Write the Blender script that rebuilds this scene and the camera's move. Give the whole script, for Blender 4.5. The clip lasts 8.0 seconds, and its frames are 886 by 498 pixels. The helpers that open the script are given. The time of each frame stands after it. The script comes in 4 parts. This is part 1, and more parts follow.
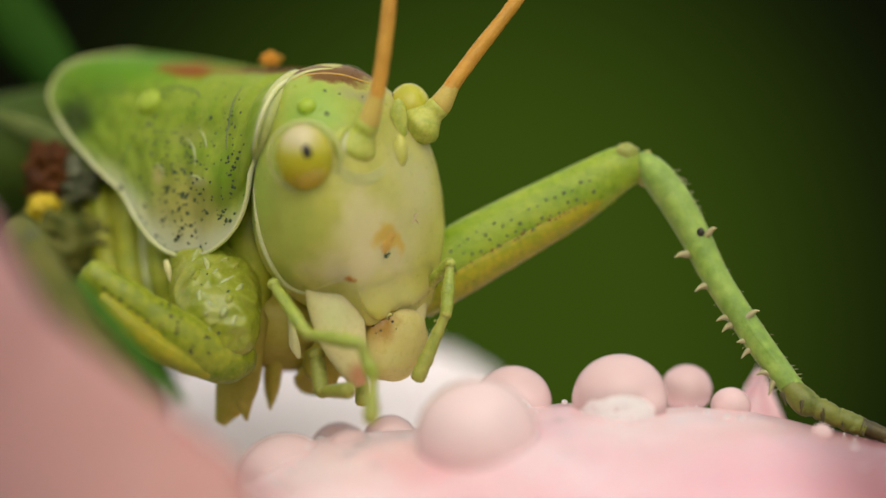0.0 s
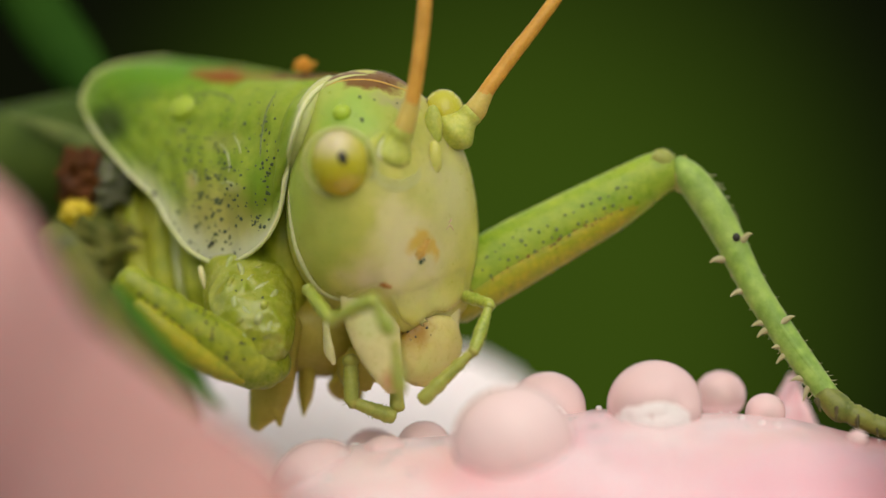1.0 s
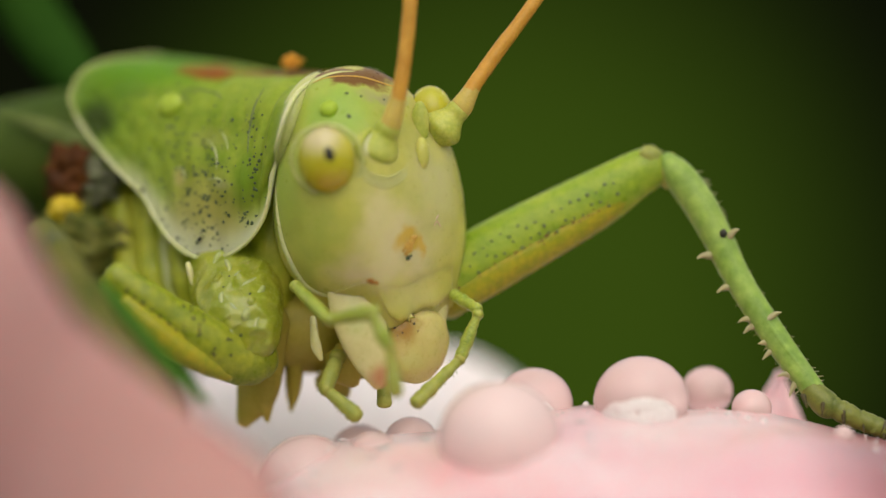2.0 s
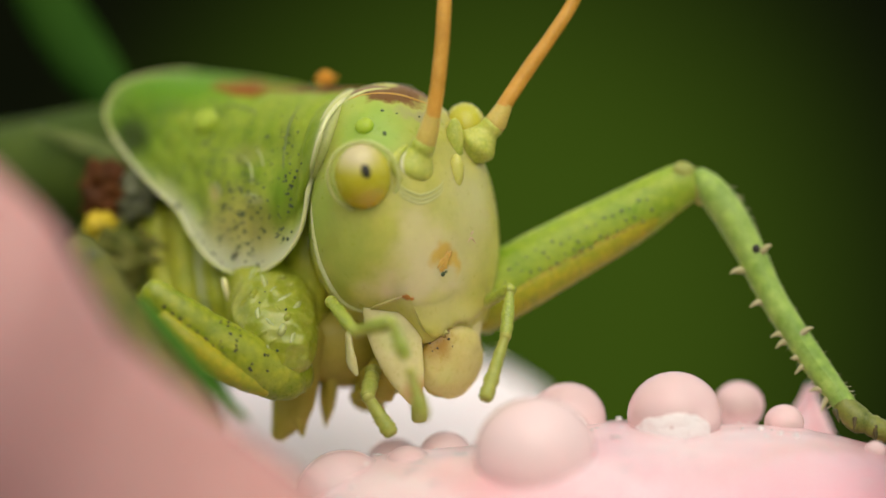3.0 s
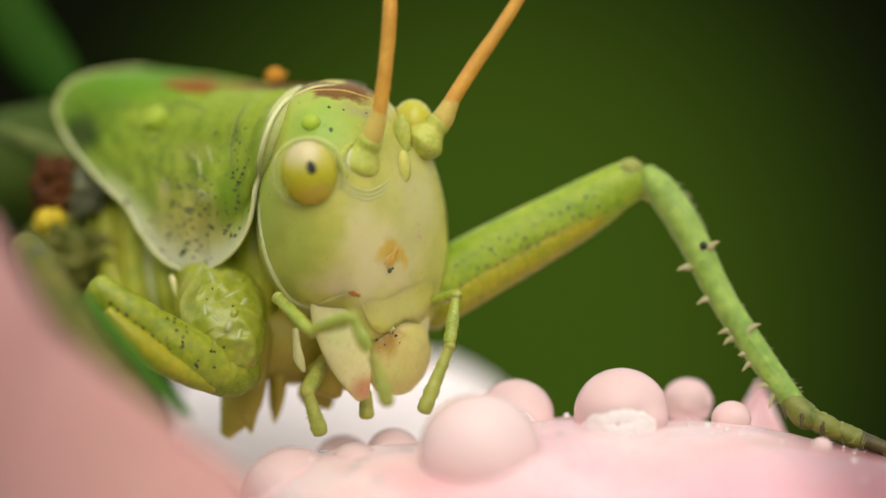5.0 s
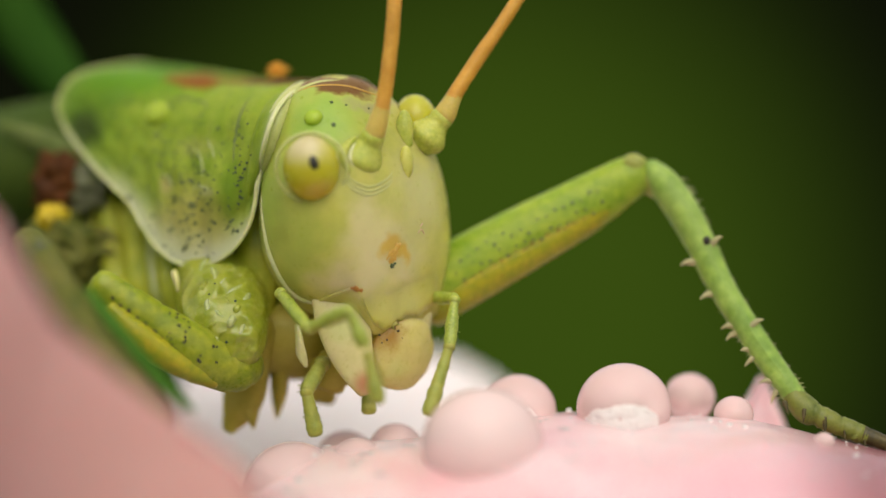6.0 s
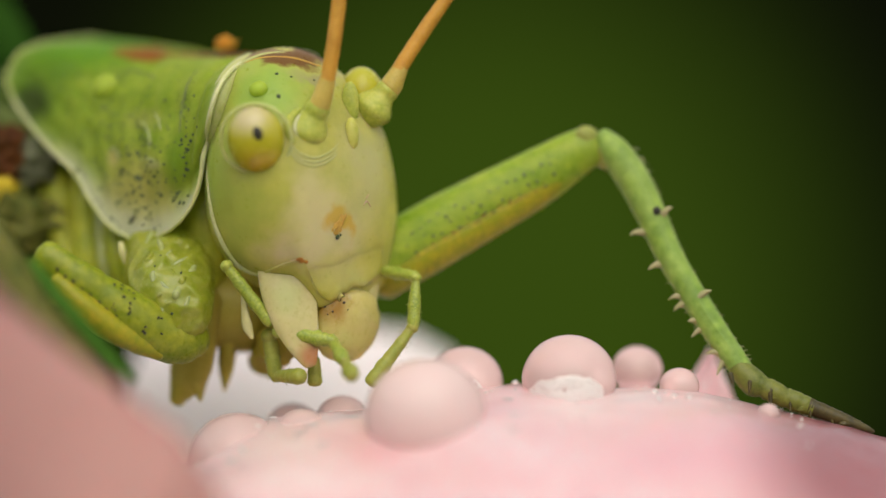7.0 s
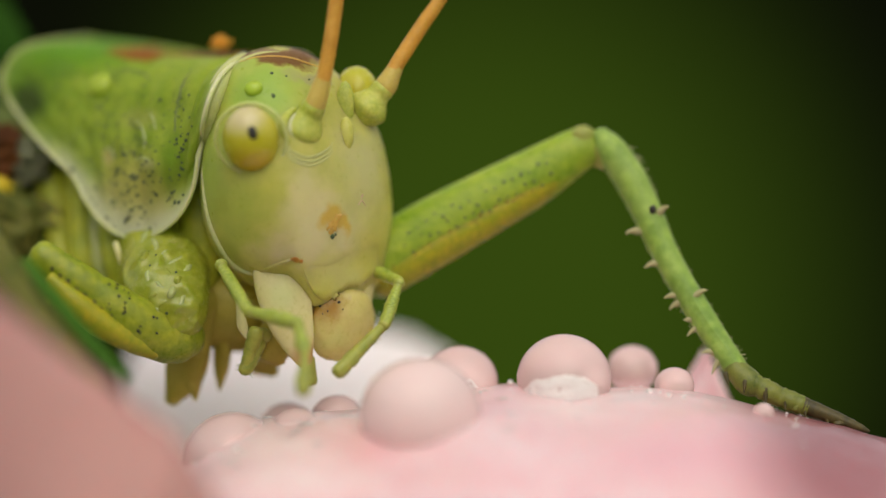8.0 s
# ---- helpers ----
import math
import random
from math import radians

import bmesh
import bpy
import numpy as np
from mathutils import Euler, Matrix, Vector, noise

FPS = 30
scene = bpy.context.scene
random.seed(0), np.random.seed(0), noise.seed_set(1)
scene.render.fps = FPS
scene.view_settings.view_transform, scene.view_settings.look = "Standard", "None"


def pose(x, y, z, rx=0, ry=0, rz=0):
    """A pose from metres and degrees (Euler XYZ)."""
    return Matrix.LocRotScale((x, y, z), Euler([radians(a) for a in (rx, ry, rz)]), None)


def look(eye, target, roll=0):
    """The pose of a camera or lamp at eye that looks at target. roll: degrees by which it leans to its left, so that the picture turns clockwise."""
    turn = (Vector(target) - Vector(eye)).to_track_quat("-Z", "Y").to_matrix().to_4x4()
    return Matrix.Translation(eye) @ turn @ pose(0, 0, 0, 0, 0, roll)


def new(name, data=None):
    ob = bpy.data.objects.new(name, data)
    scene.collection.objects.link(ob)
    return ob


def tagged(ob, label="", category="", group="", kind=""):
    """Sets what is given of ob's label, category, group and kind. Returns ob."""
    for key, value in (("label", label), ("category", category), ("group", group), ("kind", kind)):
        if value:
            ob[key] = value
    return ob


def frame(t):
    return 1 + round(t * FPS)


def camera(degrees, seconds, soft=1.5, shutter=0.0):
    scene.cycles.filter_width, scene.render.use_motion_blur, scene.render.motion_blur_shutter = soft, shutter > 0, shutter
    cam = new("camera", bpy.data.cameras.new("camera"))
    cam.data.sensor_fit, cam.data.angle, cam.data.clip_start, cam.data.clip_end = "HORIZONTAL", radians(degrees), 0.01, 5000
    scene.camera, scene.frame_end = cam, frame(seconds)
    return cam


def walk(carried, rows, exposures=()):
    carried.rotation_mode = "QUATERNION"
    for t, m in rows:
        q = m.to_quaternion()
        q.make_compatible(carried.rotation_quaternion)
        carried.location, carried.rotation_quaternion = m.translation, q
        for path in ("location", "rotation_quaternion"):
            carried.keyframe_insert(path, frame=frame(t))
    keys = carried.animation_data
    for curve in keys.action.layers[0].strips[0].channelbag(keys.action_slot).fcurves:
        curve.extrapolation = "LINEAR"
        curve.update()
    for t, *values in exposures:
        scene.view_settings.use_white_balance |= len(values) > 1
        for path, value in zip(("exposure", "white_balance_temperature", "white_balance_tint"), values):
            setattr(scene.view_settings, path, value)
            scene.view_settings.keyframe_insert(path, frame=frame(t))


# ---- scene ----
# A bush cricket feeds on a wet pink blossom; close-up. Lengths below are in design units of 0.016 mm.
from mathutils.bvhtree import BVHTree

U = 0.000016
FOCUS = 4446 * U

cam = camera(20.0, 8.0)
cam.data.dof.use_dof = True
cam.data.dof.focus_distance = FOCUS + 75 * U
cam.data.dof.aperture_fstop = 16.0
# seconds, sideways and upward slide of the camera in design units, slide towards the subject
PATH = [
    (0.0, 0, 0, 0), (0.2, -17, 9, 0), (0.3, -30, 10, 0), (0.5, -40, 16, 0), (0.7, -61, 22, 0), (0.8, -74, 20, 0), (1.0, -62, 11, 0),
    (1.2, -55, 26, 0), (1.3, -20, 17, 0), (1.5, -36, 22, 0), (1.7, -46, 4, 0),
    (2.8, -6, 12, -40), (2.9, -62, 25, -40), (3.0, -101, 33, -40), (3.1, -136, 44, -40), (3.2, -169, 62, -40), (3.3, -188, 71, -40), (3.5, -160, 72, -40),
    (3.7, -75, 60, -40), (3.8, -26, 52, -40), (4.0, -32, 46, -40), (4.2, -56, 46, -40), (4.5, -21, 32, -40), (4.7, -5, 28, -40),
    (6.0, -10, 18, -40), (6.2, 24, -2, -40), (6.5, 31, -2, -40), (6.7, 45, -15, -40), (6.8, 57, -20, -40), (7.0, 88, -33, -40), (7.5, 85, -28, -40), (8.0, 97, -34, -40),
]
walk(cam, [(t, pose(x * U, y * U - FOCUS, z * U, 90, 0, 0)) for t, x, z, y in PATH], [(0.0, -0.08), (1.7, -0.08), (2.8, -0.02), (3.0, 0.03), (3.5, 0.2), (4.5, 0.16), (6.0, 0.04), (7.0, -0.09), (8.0, -0.17)])

# ---- light: bright overcast sky ----
world = bpy.data.worlds.new("sky")
world.use_nodes = True
scene.world = world
wn = world.node_tree.nodes
sky = wn.new("ShaderNodeTexSky")
sky.sky_type = "NISHITA"
sky.sun_disc = False
sky.sun_elevation, sky.sun_rotation = radians(49), radians(191)
sky.dust_density, sky.ozone_density = 4.0, 0.6
wn["Background"].inputs[1].default_value = 0.135
cloud = wn.new("ShaderNodeMix")
cloud.data_type = "RGBA"
cloud.inputs[0].default_value = 0.65
cloud.inputs[7].default_value = (6.0, 5.7, 5.2, 1)
world.node_tree.links.new(sky.outputs[0], cloud.inputs[6])
world.node_tree.links.new(cloud.outputs[2], wn["Background"].inputs[0])
lamp = bpy.data.lights.new("sun", "SUN")
lamp.energy, lamp.angle, lamp.color = 1.8, radians(60), (1.0, 0.93, 0.80)
sun = new("sun", lamp)
sun.matrix_world = look((0.12, -0.60, 0.70), (0, 0, 0))


# ---- materials ----
def nodes_of(name):
    m = bpy.data.materials.new(name)
    m.use_nodes = True
    n, l = m.node_tree.nodes, m.node_tree.links
    return m, n, l, n["Principled BSDF"]


def noise_node(n, l, coord, scale, detail=4.0, rough=0.6):
    t = n.new("ShaderNodeTexNoise")
    t.inputs["Scale"].default_value, t.inputs["Detail"].default_value, t.inputs["Roughness"].default_value = scale, detail, rough
    l.new(coord, t.inputs["Vector"])
    return t.outputs["Fac"]


def ramp(n, l, fac, stops):
    r = n.new("ShaderNodeValToRGB")
    e = r.color_ramp.elements
    while len(e) < len(stops):
        e.new(0.5)
    for el, (p, c) in zip(e, stops):
        el.position, el.color = p, (*c, 1)
    l.new(fac, r.inputs[0])
    return r.outputs[0]


def mix(n, l, fac, a, b, mode="MIX"):
    x = n.new("ShaderNodeMix")
    x.data_type, x.blend_type = "RGBA", mode
    if isinstance(fac, float):
        x.inputs[0].default_value = fac
    else:
        l.new(fac, x.inputs[0])
    for k, v in ((6, a), (7, b)):
        if isinstance(v, tuple):
            x.inputs[k].default_value = (*v, 1)
        else:
            l.new(v, x.inputs[k])
    return x.outputs[2]


def blend_at(n, l, coord, centre, size, soft=(0.2, 1.0)):
    """1 inside an ellipsoid round centre (design units), 0 outside."""
    mp = n.new("ShaderNodeMapping")
    mp.vector_type = "TEXTURE"
    mp.inputs[1].default_value = Vector(centre) * U
    mp.inputs[3].default_value = Vector(size) * U
    l.new(coord, mp.inputs[0])
    ln = n.new("ShaderNodeVectorMath")
    ln.operation = "LENGTH"
    l.new(mp.outputs[0], ln.inputs[0])
    mr = n.new("ShaderNodeMapRange")
    mr.interpolation_type = "SMOOTHSTEP"
    for k, v in zip((1, 2, 3, 4), (soft[0], soft[1], 1.0, 0.0)):
        mr.inputs[k].default_value = v
    l.new(ln.outputs["Value"], mr.inputs[0])
    return mr.outputs[0]


def skin(name, low, high, rough=0.38, grain=900.0, bump=0.25, sss=0.35, zones=(), radius=(0.5, 0.6, 0.2), spots=None, coat=0.0, relief=0.00004, spec=0.4, through_light=0.0, mottle=0.0, edge=None, stretch=None, ragged=0):
    """Insect cuticle or plant tissue: two scales of mottling between two colours, soft light transport, fine relief.
    zones: (centre, size, colour, amount) markings and painted vignette in the thing's own space; ragged: how far their
    outlines wander."""
    m, n, l, b = nodes_of(name)
    tc = n.new("ShaderNodeTexCoord").outputs["Object"]
    along = tc
    if stretch:
        pull = n.new("ShaderNodeMapping")
        pull.inputs[2].default_value = (0, radians(stretch[3]), 0)
        pull.inputs[3].default_value = stretch[:3]
        l.new(tc, pull.inputs[0])
        along = pull.outputs[0]
    big = noise_node(n, l, along, grain, 4)
    fine = noise_node(n, l, tc, grain * 7, 3)
    col = ramp(n, l, big, [(0.32, low), (0.68, high)])
    col = mix(n, l, 0.35, col, ramp(n, l, fine, [(0.3, low), (0.7, high)]))
    patch = noise_node(n, l, tc, grain * 0.4, 3)
    warm = tuple(min(1.0, c * k) for c, k in zip(high, (1.03, 0.96, 0.85)))
    col = mix(n, l, ramp(n, l, patch, [(0.42, (0, 0, 0)), (0.75, (0.6, 0.6, 0.6))]), col, warm)
    if mottle:
        cells = n.new("ShaderNodeTexVoronoi")
        cells.feature = "SMOOTH_F1"
        cells.inputs["Scale"].default_value = grain * 3.2
        l.new(tc, cells.inputs["Vector"])
        col = mix(n, l, mottle, col, ramp(n, l, cells.outputs["Distance"], [(0.15, high), (0.6, low)]), "OVERLAY")
    place = tc
    if ragged:
        wander = n.new("ShaderNodeTexNoise")
        wander.inputs["Scale"].default_value = 1100
        wander.inputs["Detail"].default_value = 4
        l.new(tc, wander.inputs["Vector"])
        shift = n.new("ShaderNodeVectorMath")
        shift.operation = "MULTIPLY_ADD"
        shift.inputs[1].default_value = (ragged * U * 2,) * 3
        l.new(wander.outputs["Color"], shift.inputs[0])
        back = n.new("ShaderNodeVectorMath")
        back.operation = "SUBTRACT"
        back.inputs[1].default_value = (ragged * U,) * 3
        l.new(tc, back.inputs[0])
        l.new(back.outputs[0], shift.inputs[2])
        place = shift.outputs[0]
    for centre, size, colour, amount, *soft in zones:
        f = blend_at(n, l, place, centre, size, *soft)
        mm = n.new("ShaderNodeMath")
        mm.operation = "MULTIPLY"
        mm.inputs[1].default_value = amount
        l.new(f, mm.inputs[0])
        col = mix(n, l, mm.outputs[0], col, colour)
    if edge:
        at = n.new("ShaderNodeAttribute")
        at.attribute_name = "edge"
        col = mix(n, l, at.outputs["Fac"], col, edge)
    if spots:
        v = n.new("ShaderNodeTexVoronoi")
        v.inputs["Scale"].default_value = spots[0]
        l.new(tc, v.inputs["Vector"])
        s = ramp(n, l, v.outputs["Distance"], [(spots[1], (1, 1, 1)), (spots[1] + 0.05, (0, 0, 0))])
        col = mix(n, l, s, col, spots[2])
    l.new(col, b.inputs["Base Color"])
    gloss = n.new("ShaderNodeMapRange")
    for k, v in zip((1, 2, 3, 4), (0.3, 0.7, max(0.05, rough - 0.12), min(1.0, rough + 0.14))):
        gloss.inputs[k].default_value = v
    l.new(fine, gloss.inputs[0])
    l.new(gloss.outputs[0], b.inputs["Roughness"])
    b.inputs["Specular IOR Level"].default_value = spec
    b.inputs["Subsurface Weight"].default_value = sss
    b.inputs["Subsurface Radius"].default_value = radius
    b.inputs["Subsurface Scale"].default_value = 0.0005 if sss < 0.45 else 0.0012
    b.inputs["Coat Weight"].default_value = coat
    b.inputs["Coat Roughness"].default_value = 0.1
    bp = n.new("ShaderNodeBump")
    bp.inputs["Strength"].default_value = bump
    bp.inputs["Distance"].default_value = relief
    l.new(mix(n, l, 0.5, big, fine), bp.inputs["Height"])
    l.new(bp.outputs[0], b.inputs["Normal"])
    if through_light:
        tr = n.new("ShaderNodeBsdfTranslucent")
        l.new(col, tr.inputs["Color"])
        both = n.new("ShaderNodeMixShader")
        both.inputs[0].default_value = through_light
        l.new(b.outputs[0], both.inputs[1])
        l.new(tr.outputs[0], both.inputs[2])
        l.new(both.outputs[0], n["Material Output"].inputs[0])
    return m


def water(name, tint=(1, 1, 1), clear=1.0, ripple=0.0):
    m, n, l, b = nodes_of(name)
    b.inputs["Base Color"].default_value = (*tint, 1)
    b.inputs["Roughness"].default_value = 0.0
    b.inputs["IOR"].default_value = 1.333
    b.inputs["Specular IOR Level"].default_value = 0.45
    b.inputs["Transmission Weight"].default_value = clear
    if ripple:
        tc = n.new("ShaderNodeTexCoord").outputs["Object"]
        bp = n.new("ShaderNodeBump")
        bp.inputs["Strength"].default_value = ripple
        bp.inputs["Distance"].default_value = 0.00012
        l.new(noise_node(n, l, tc, 2600, 2), bp.inputs["Height"])
        l.new(bp.outputs[0], b.inputs["Normal"])
        b.inputs["Specular IOR Level"].default_value = 0.5
    return m


BASE = Vector((-231.6, 150.0, -267.7))     # where the insect stands
def rel(p):
    return tuple(Vector(p) - BASE)


M_PRON = skin("pronotum_cuticle", (0.24, 0.37, 0.030), (0.43, 0.51, 0.105), rough=0.5, stretch=(1.6, 1.0, 0.5, 20), grain=900, sss=0.5, spec=0.10, mottle=0.45, ragged=14, bump=0.5, edge=(0.64, 0.69, 0.40), through_light=0.22, zones=[
    (rel((-474.5, 150.0, 42.4)), (115, 400, 125), (0.52, 0.48, 0.12), 0.85, (0.3, 1.1)),
    (rel((-584.4, 330.0, 355.6)), (260, 400, 75), (0.10, 0.29, 0.008), 0.85),
    (rel((-398.5, 120.0, 124.3)), (30, 300, 75), (0.18, 0.34, 0.02), 0.5), (rel((-628.7, 260.0, 308.0)), (60, 400, 34), (0.12, 0.25, 0.03), 0.6), (rel((-444.6, 130.0, 122.5)), (24, 300, 15), (0.60, 0.60, 0.26), 0.6), (rel((-524.2, 160.0, 133.6)), (18, 300, 24), (0.60, 0.50, 0.20), 0.6), (rel((-467.3, 130.0, 206.9)), (60, 300, 30), (0.40, 0.44, 0.10), 0.6),
    # first zone here: shield's rear dimmed in colour for the lens vignette
    (rel((-715.8, 420.0, 274.7)), (150, 500, 170), (0.10, 0.23, 0.012), 0.8), (rel((-548.0, 160.0, 272.5)), (32, 120, 26), (0.30, 0.42, 0.01), 0.8, (0.7, 1.0)),
    (rel((-470, 330.0, 337)), (56, 500, 27), (0.27, 0.08, 0.004), 1.0, (0.3, 1.0)), (rel((-512, 330.0, 343)), (44, 500, 20), (0.27, 0.09, 0.006), 0.8, (0.2, 1.0)), (rel((-405, 330.0, 338)), (62, 500, 15), (0.25, 0.10, 0.01), 0.75, (0.2, 1.0)),
    (rel((-306.6, 190.0, 334.7)), (125, 260, 12), (0.20, 0.065, 0.010), 0.95, (0.5, 1.0)), (rel((-692, 300.0, 250)), (54, 400, 64), (0.055, 0.085, 0.02), 0.95)])
M_RIM = skin("pale_margin", (0.48, 0.54, 0.20), (0.66, 0.68, 0.40), rough=0.35, sss=0.4, bump=0.1)
M_HEAD = skin("head_cuticle", (0.42, 0.44, 0.10), (0.59, 0.57, 0.19), rough=0.36, sss=0.7, grain=600, bump=0.3, spec=0.3, mottle=0.35, ragged=45, zones=[
    (rel((-226.0, 40.0, 243.2)), (130, 260, 120), (0.26, 0.42, 0.055), 0.9),
    (rel((-321.1, 100.0, 123.7)), (60, 200, 160), (0.30, 0.42, 0.06), 0.85),
    (rel((-189.0, 120.0, 319.4)), (120, 300, 25), (0.16, 0.06, 0.008), 0.95, (0.5, 1.0)), (rel((-135.8, 60.0, 279.7)), (70, 300, 26), (0.36, 0.32, 0.18), 0.7), (rel((-184.0, 0.0, -33.0)), (95, 200, 42), (0.64, 0.56, 0.35), 0.65, (0.0, 1.0)), (rel((-119.3, 10.0, 1.0)), (120, 200, 95), (0.66, 0.59, 0.37), 0.8, (0.0, 1.0)), (rel((-49.7, 60.0, 102.4)), (75, 200, 150), (0.57, 0.55, 0.27), 0.75, (0.0, 1.0)), (rel((-144.0, 0.0, 61.0)), (70, 200, 95), (0.66, 0.60, 0.33), 0.7), (rel((-96.0, 0.0, 17.0)), (27, 200, 30), (0.60, 0.40, 0.05), 0.85, (0.3, 1.0)),
    (rel((-272.6, 60.0, 41.6)), (80, 400, 140), (0.35, 0.43, 0.08), 0.55),
    (rel((-287.8, 60.0, -39.5)), (45, 120, 50), (0.35, 0.40, 0.06), 0.6), (rel((-297.3, 20.0, 45.2)), (24, 160, 46), (0.34, 0.37, 0.06), 0.65),
    (rel((-84.9, 50.0, -79.9)), (80, 160, 48), (0.58, 0.57, 0.20), 0.7)])
M_FOLD = skin("fold_cuticle", (0.42, 0.52, 0.12), (0.62, 0.67, 0.30), through_light=0.3, rough=0.18, sss=0.3, coat=1.0)
M_STRIP = skin("translucent_edge", (0.40, 0.47, 0.12), (0.58, 0.60, 0.26), rough=0.35, sss=0.3, bump=0.1, coat=0.2)
M_MOUTH = skin("mouthpart_cuticle", (0.55, 0.52, 0.20), (0.68, 0.66, 0.36), rough=0.34, sss=0.4, bump=0.12, spec=0.35)
M_MANDIBLE = skin("mandible_cuticle", (0.46, 0.44, 0.17), (0.62, 0.57, 0.29), rough=0.34, sss=0.42, bump=0.12, spec=0.35, zones=[
    (rel((-144.6, 20.0, -225.0)), (40, 90, 36), (0.45, 0.16, 0.08), 0.8), (rel((-194.9, 20.0, -119.5)), (36, 90, 50), (0.45, 0.52, 0.20), 0.5)])
M_LABRUM = skin("labrum_cuticle", (0.46, 0.42, 0.11), (0.60, 0.54, 0.23), rough=0.34, sss=0.85, bump=0.2, spec=0.35, ragged=34, zones=[
    (rel((-107.0, 40.0, -138.2)), (38, 120, 50), (0.32, 0.17, 0.006), 0.95), (rel((-94.4, 20.0, -199.9)), (50, 120, 30), (0.55, 0.56, 0.20), 0.6)])
M_PALP = skin("palp_cuticle", (0.25, 0.33, 0.05), (0.52, 0.54, 0.18), rough=0.34, sss=0.4, grain=4000, mottle=0.6, bump=0.6, coat=0.2)
M_PALPTIP = skin("palp_tip_cuticle", (0.20, 0.26, 0.035), (0.42, 0.42, 0.09), rough=0.42, sss=0.4, grain=3500, bump=0.5)
M_EYE = skin("eye_surface", (0.45, 0.43, 0.02), (0.54, 0.50, 0.05), rough=0.2, coat=0.3, sss=0.35, grain=400, bump=0.02, spec=0.3, zones=[
    (rel((-252.5, -60.0, 202.2)), (58, 300, 52), (0.58, 0.51, 0.30), 0.9, (0.2, 1.0)), (rel((-235.8, -60.0, 94.7)), (95, 300, 60), (0.60, 0.38, 0.02), 0.65, (0.3, 1.0)),
    (rel((-45.7, 170.0, 286.6)), (80, 120, 60), (0.50, 0.54, 0.03), 0.9)])
M_PUPIL = skin("pseudopupil", (0.015, 0.015, 0.01), (0.03, 0.03, 0.02), rough=0.4, sss=0.0, bump=0.0)
M_ANT = skin("antenna_cuticle", (0.46, 0.22, 0.02), (0.68, 0.37, 0.06), rough=0.45, sss=0.3, grain=1800, bump=0.4)
M_PEDICEL = skin("pedicel_cuticle", (0.50, 0.42, 0.11), (0.61, 0.50, 0.18), rough=0.36, sss=0.4, grain=3000, bump=0.5, mottle=0.4)
M_SCAPE = skin("scape_cuticle", (0.36, 0.42, 0.07), (0.56, 0.57, 0.20), rough=0.32, sss=0.4, grain=2400, spec=0.35, bump=0.6, mottle=0.5)
M_LEG = skin("leg_cuticle", (0.20, 0.33, 0.02), (0.44, 0.50, 0.08), rough=0.36, stretch=(0.5, 1, 1.8, -28), sss=0.7, grain=900, spec=0.3, mottle=0.4)
M_FEMUR = skin("near_femur_cuticle", (0.22, 0.31, 0.015), (0.50, 0.51, 0.08), through_light=0.2, rough=0.34, sss=0.5, grain=1300, spec=0.3, mottle=0.5, coat=0.3, bump=0.5, stretch=(0.5, 1, 1.6, 35))
M_TIBIA = skin("tibia_cuticle", (0.19, 0.31, 0.05), (0.44, 0.54, 0.19), rough=0.42, sss=0.25, grain=900, spec=0.3, mottle=0.5, bump=0.5)
M_SPOT = skin("yellow_spot_cuticle", (0.48, 0.40, 0.02), (0.68, 0.54, 0.04), rough=0.45, sss=0.3, grain=2500, mottle=0.4)
M_YELLOW = skin("yellow_keel", (0.28, 0.34, 0.02), (0.48, 0.42, 0.045), rough=0.4, sss=0.4, grain=1800, mottle=0.6)
M_THORAX = skin("thorax_cuticle", (0.34, 0.42, 0.02), (0.66, 0.66, 0.13), through_light=0.35, rough=0.36, sss=0.35, stretch=(2.2, 1.0, 0.22, 8), coat=0.2, grain=700, spec=0.3, mottle=0.4)
M_OLIVE = skin("sternum_cuticle", (0.42, 0.37, 0.04), (0.62, 0.55, 0.11), through_light=0.35, rough=0.45, sss=0.3)
# abdomen and hind femur: shade and lens vignette put into dark base colours
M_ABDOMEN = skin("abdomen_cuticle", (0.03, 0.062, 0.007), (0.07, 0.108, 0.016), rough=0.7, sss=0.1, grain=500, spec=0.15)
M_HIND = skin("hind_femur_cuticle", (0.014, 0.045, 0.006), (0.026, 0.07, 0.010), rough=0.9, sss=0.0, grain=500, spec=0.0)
M_NEARTIB = skin("bright_tibia_cuticle", (0.05, 0.16, 0.012), (0.11, 0.25, 0.035), rough=0.6, sss=0.2, spec=0.1, grain=1800, mottle=0.4)
M_MIDLEG = skin("midleg_cuticle", (0.09, 0.13, 0.018), (0.27, 0.25, 0.08), rough=0.6, sss=0.3, spec=0.15, mottle=0.6, grain=900)
M_SCRATCH = skin("healed_scratch", (0.62, 0.42, 0.25), (0.74, 0.56, 0.36), rough=0.4, sss=0.3)
M_WINGPAD = skin("wing_pad_cuticle", (0.08, 0.12, 0.025), (0.16, 0.20, 0.06), rough=0.6, sss=0.3, spec=0.2)
M_GAP = skin("dark_seam", (0.10, 0.06, 0.008), (0.24, 0.13, 0.015), rough=0.5, sss=0.2)
M_KNEE = skin("knee_cuticle", (0.22, 0.28, 0.04), (0.38, 0.38, 0.10), rough=0.4, sss=0.25, grain=1500)
M_COXA = skin("coxa_cuticle", (0.36, 0.44, 0.03), (0.58, 0.60, 0.13), through_light=0.45, rough=0.2, sss=0.42, grain=1100, bump=0.3, coat=1.0, relief=0.00005, mottle=0.35)
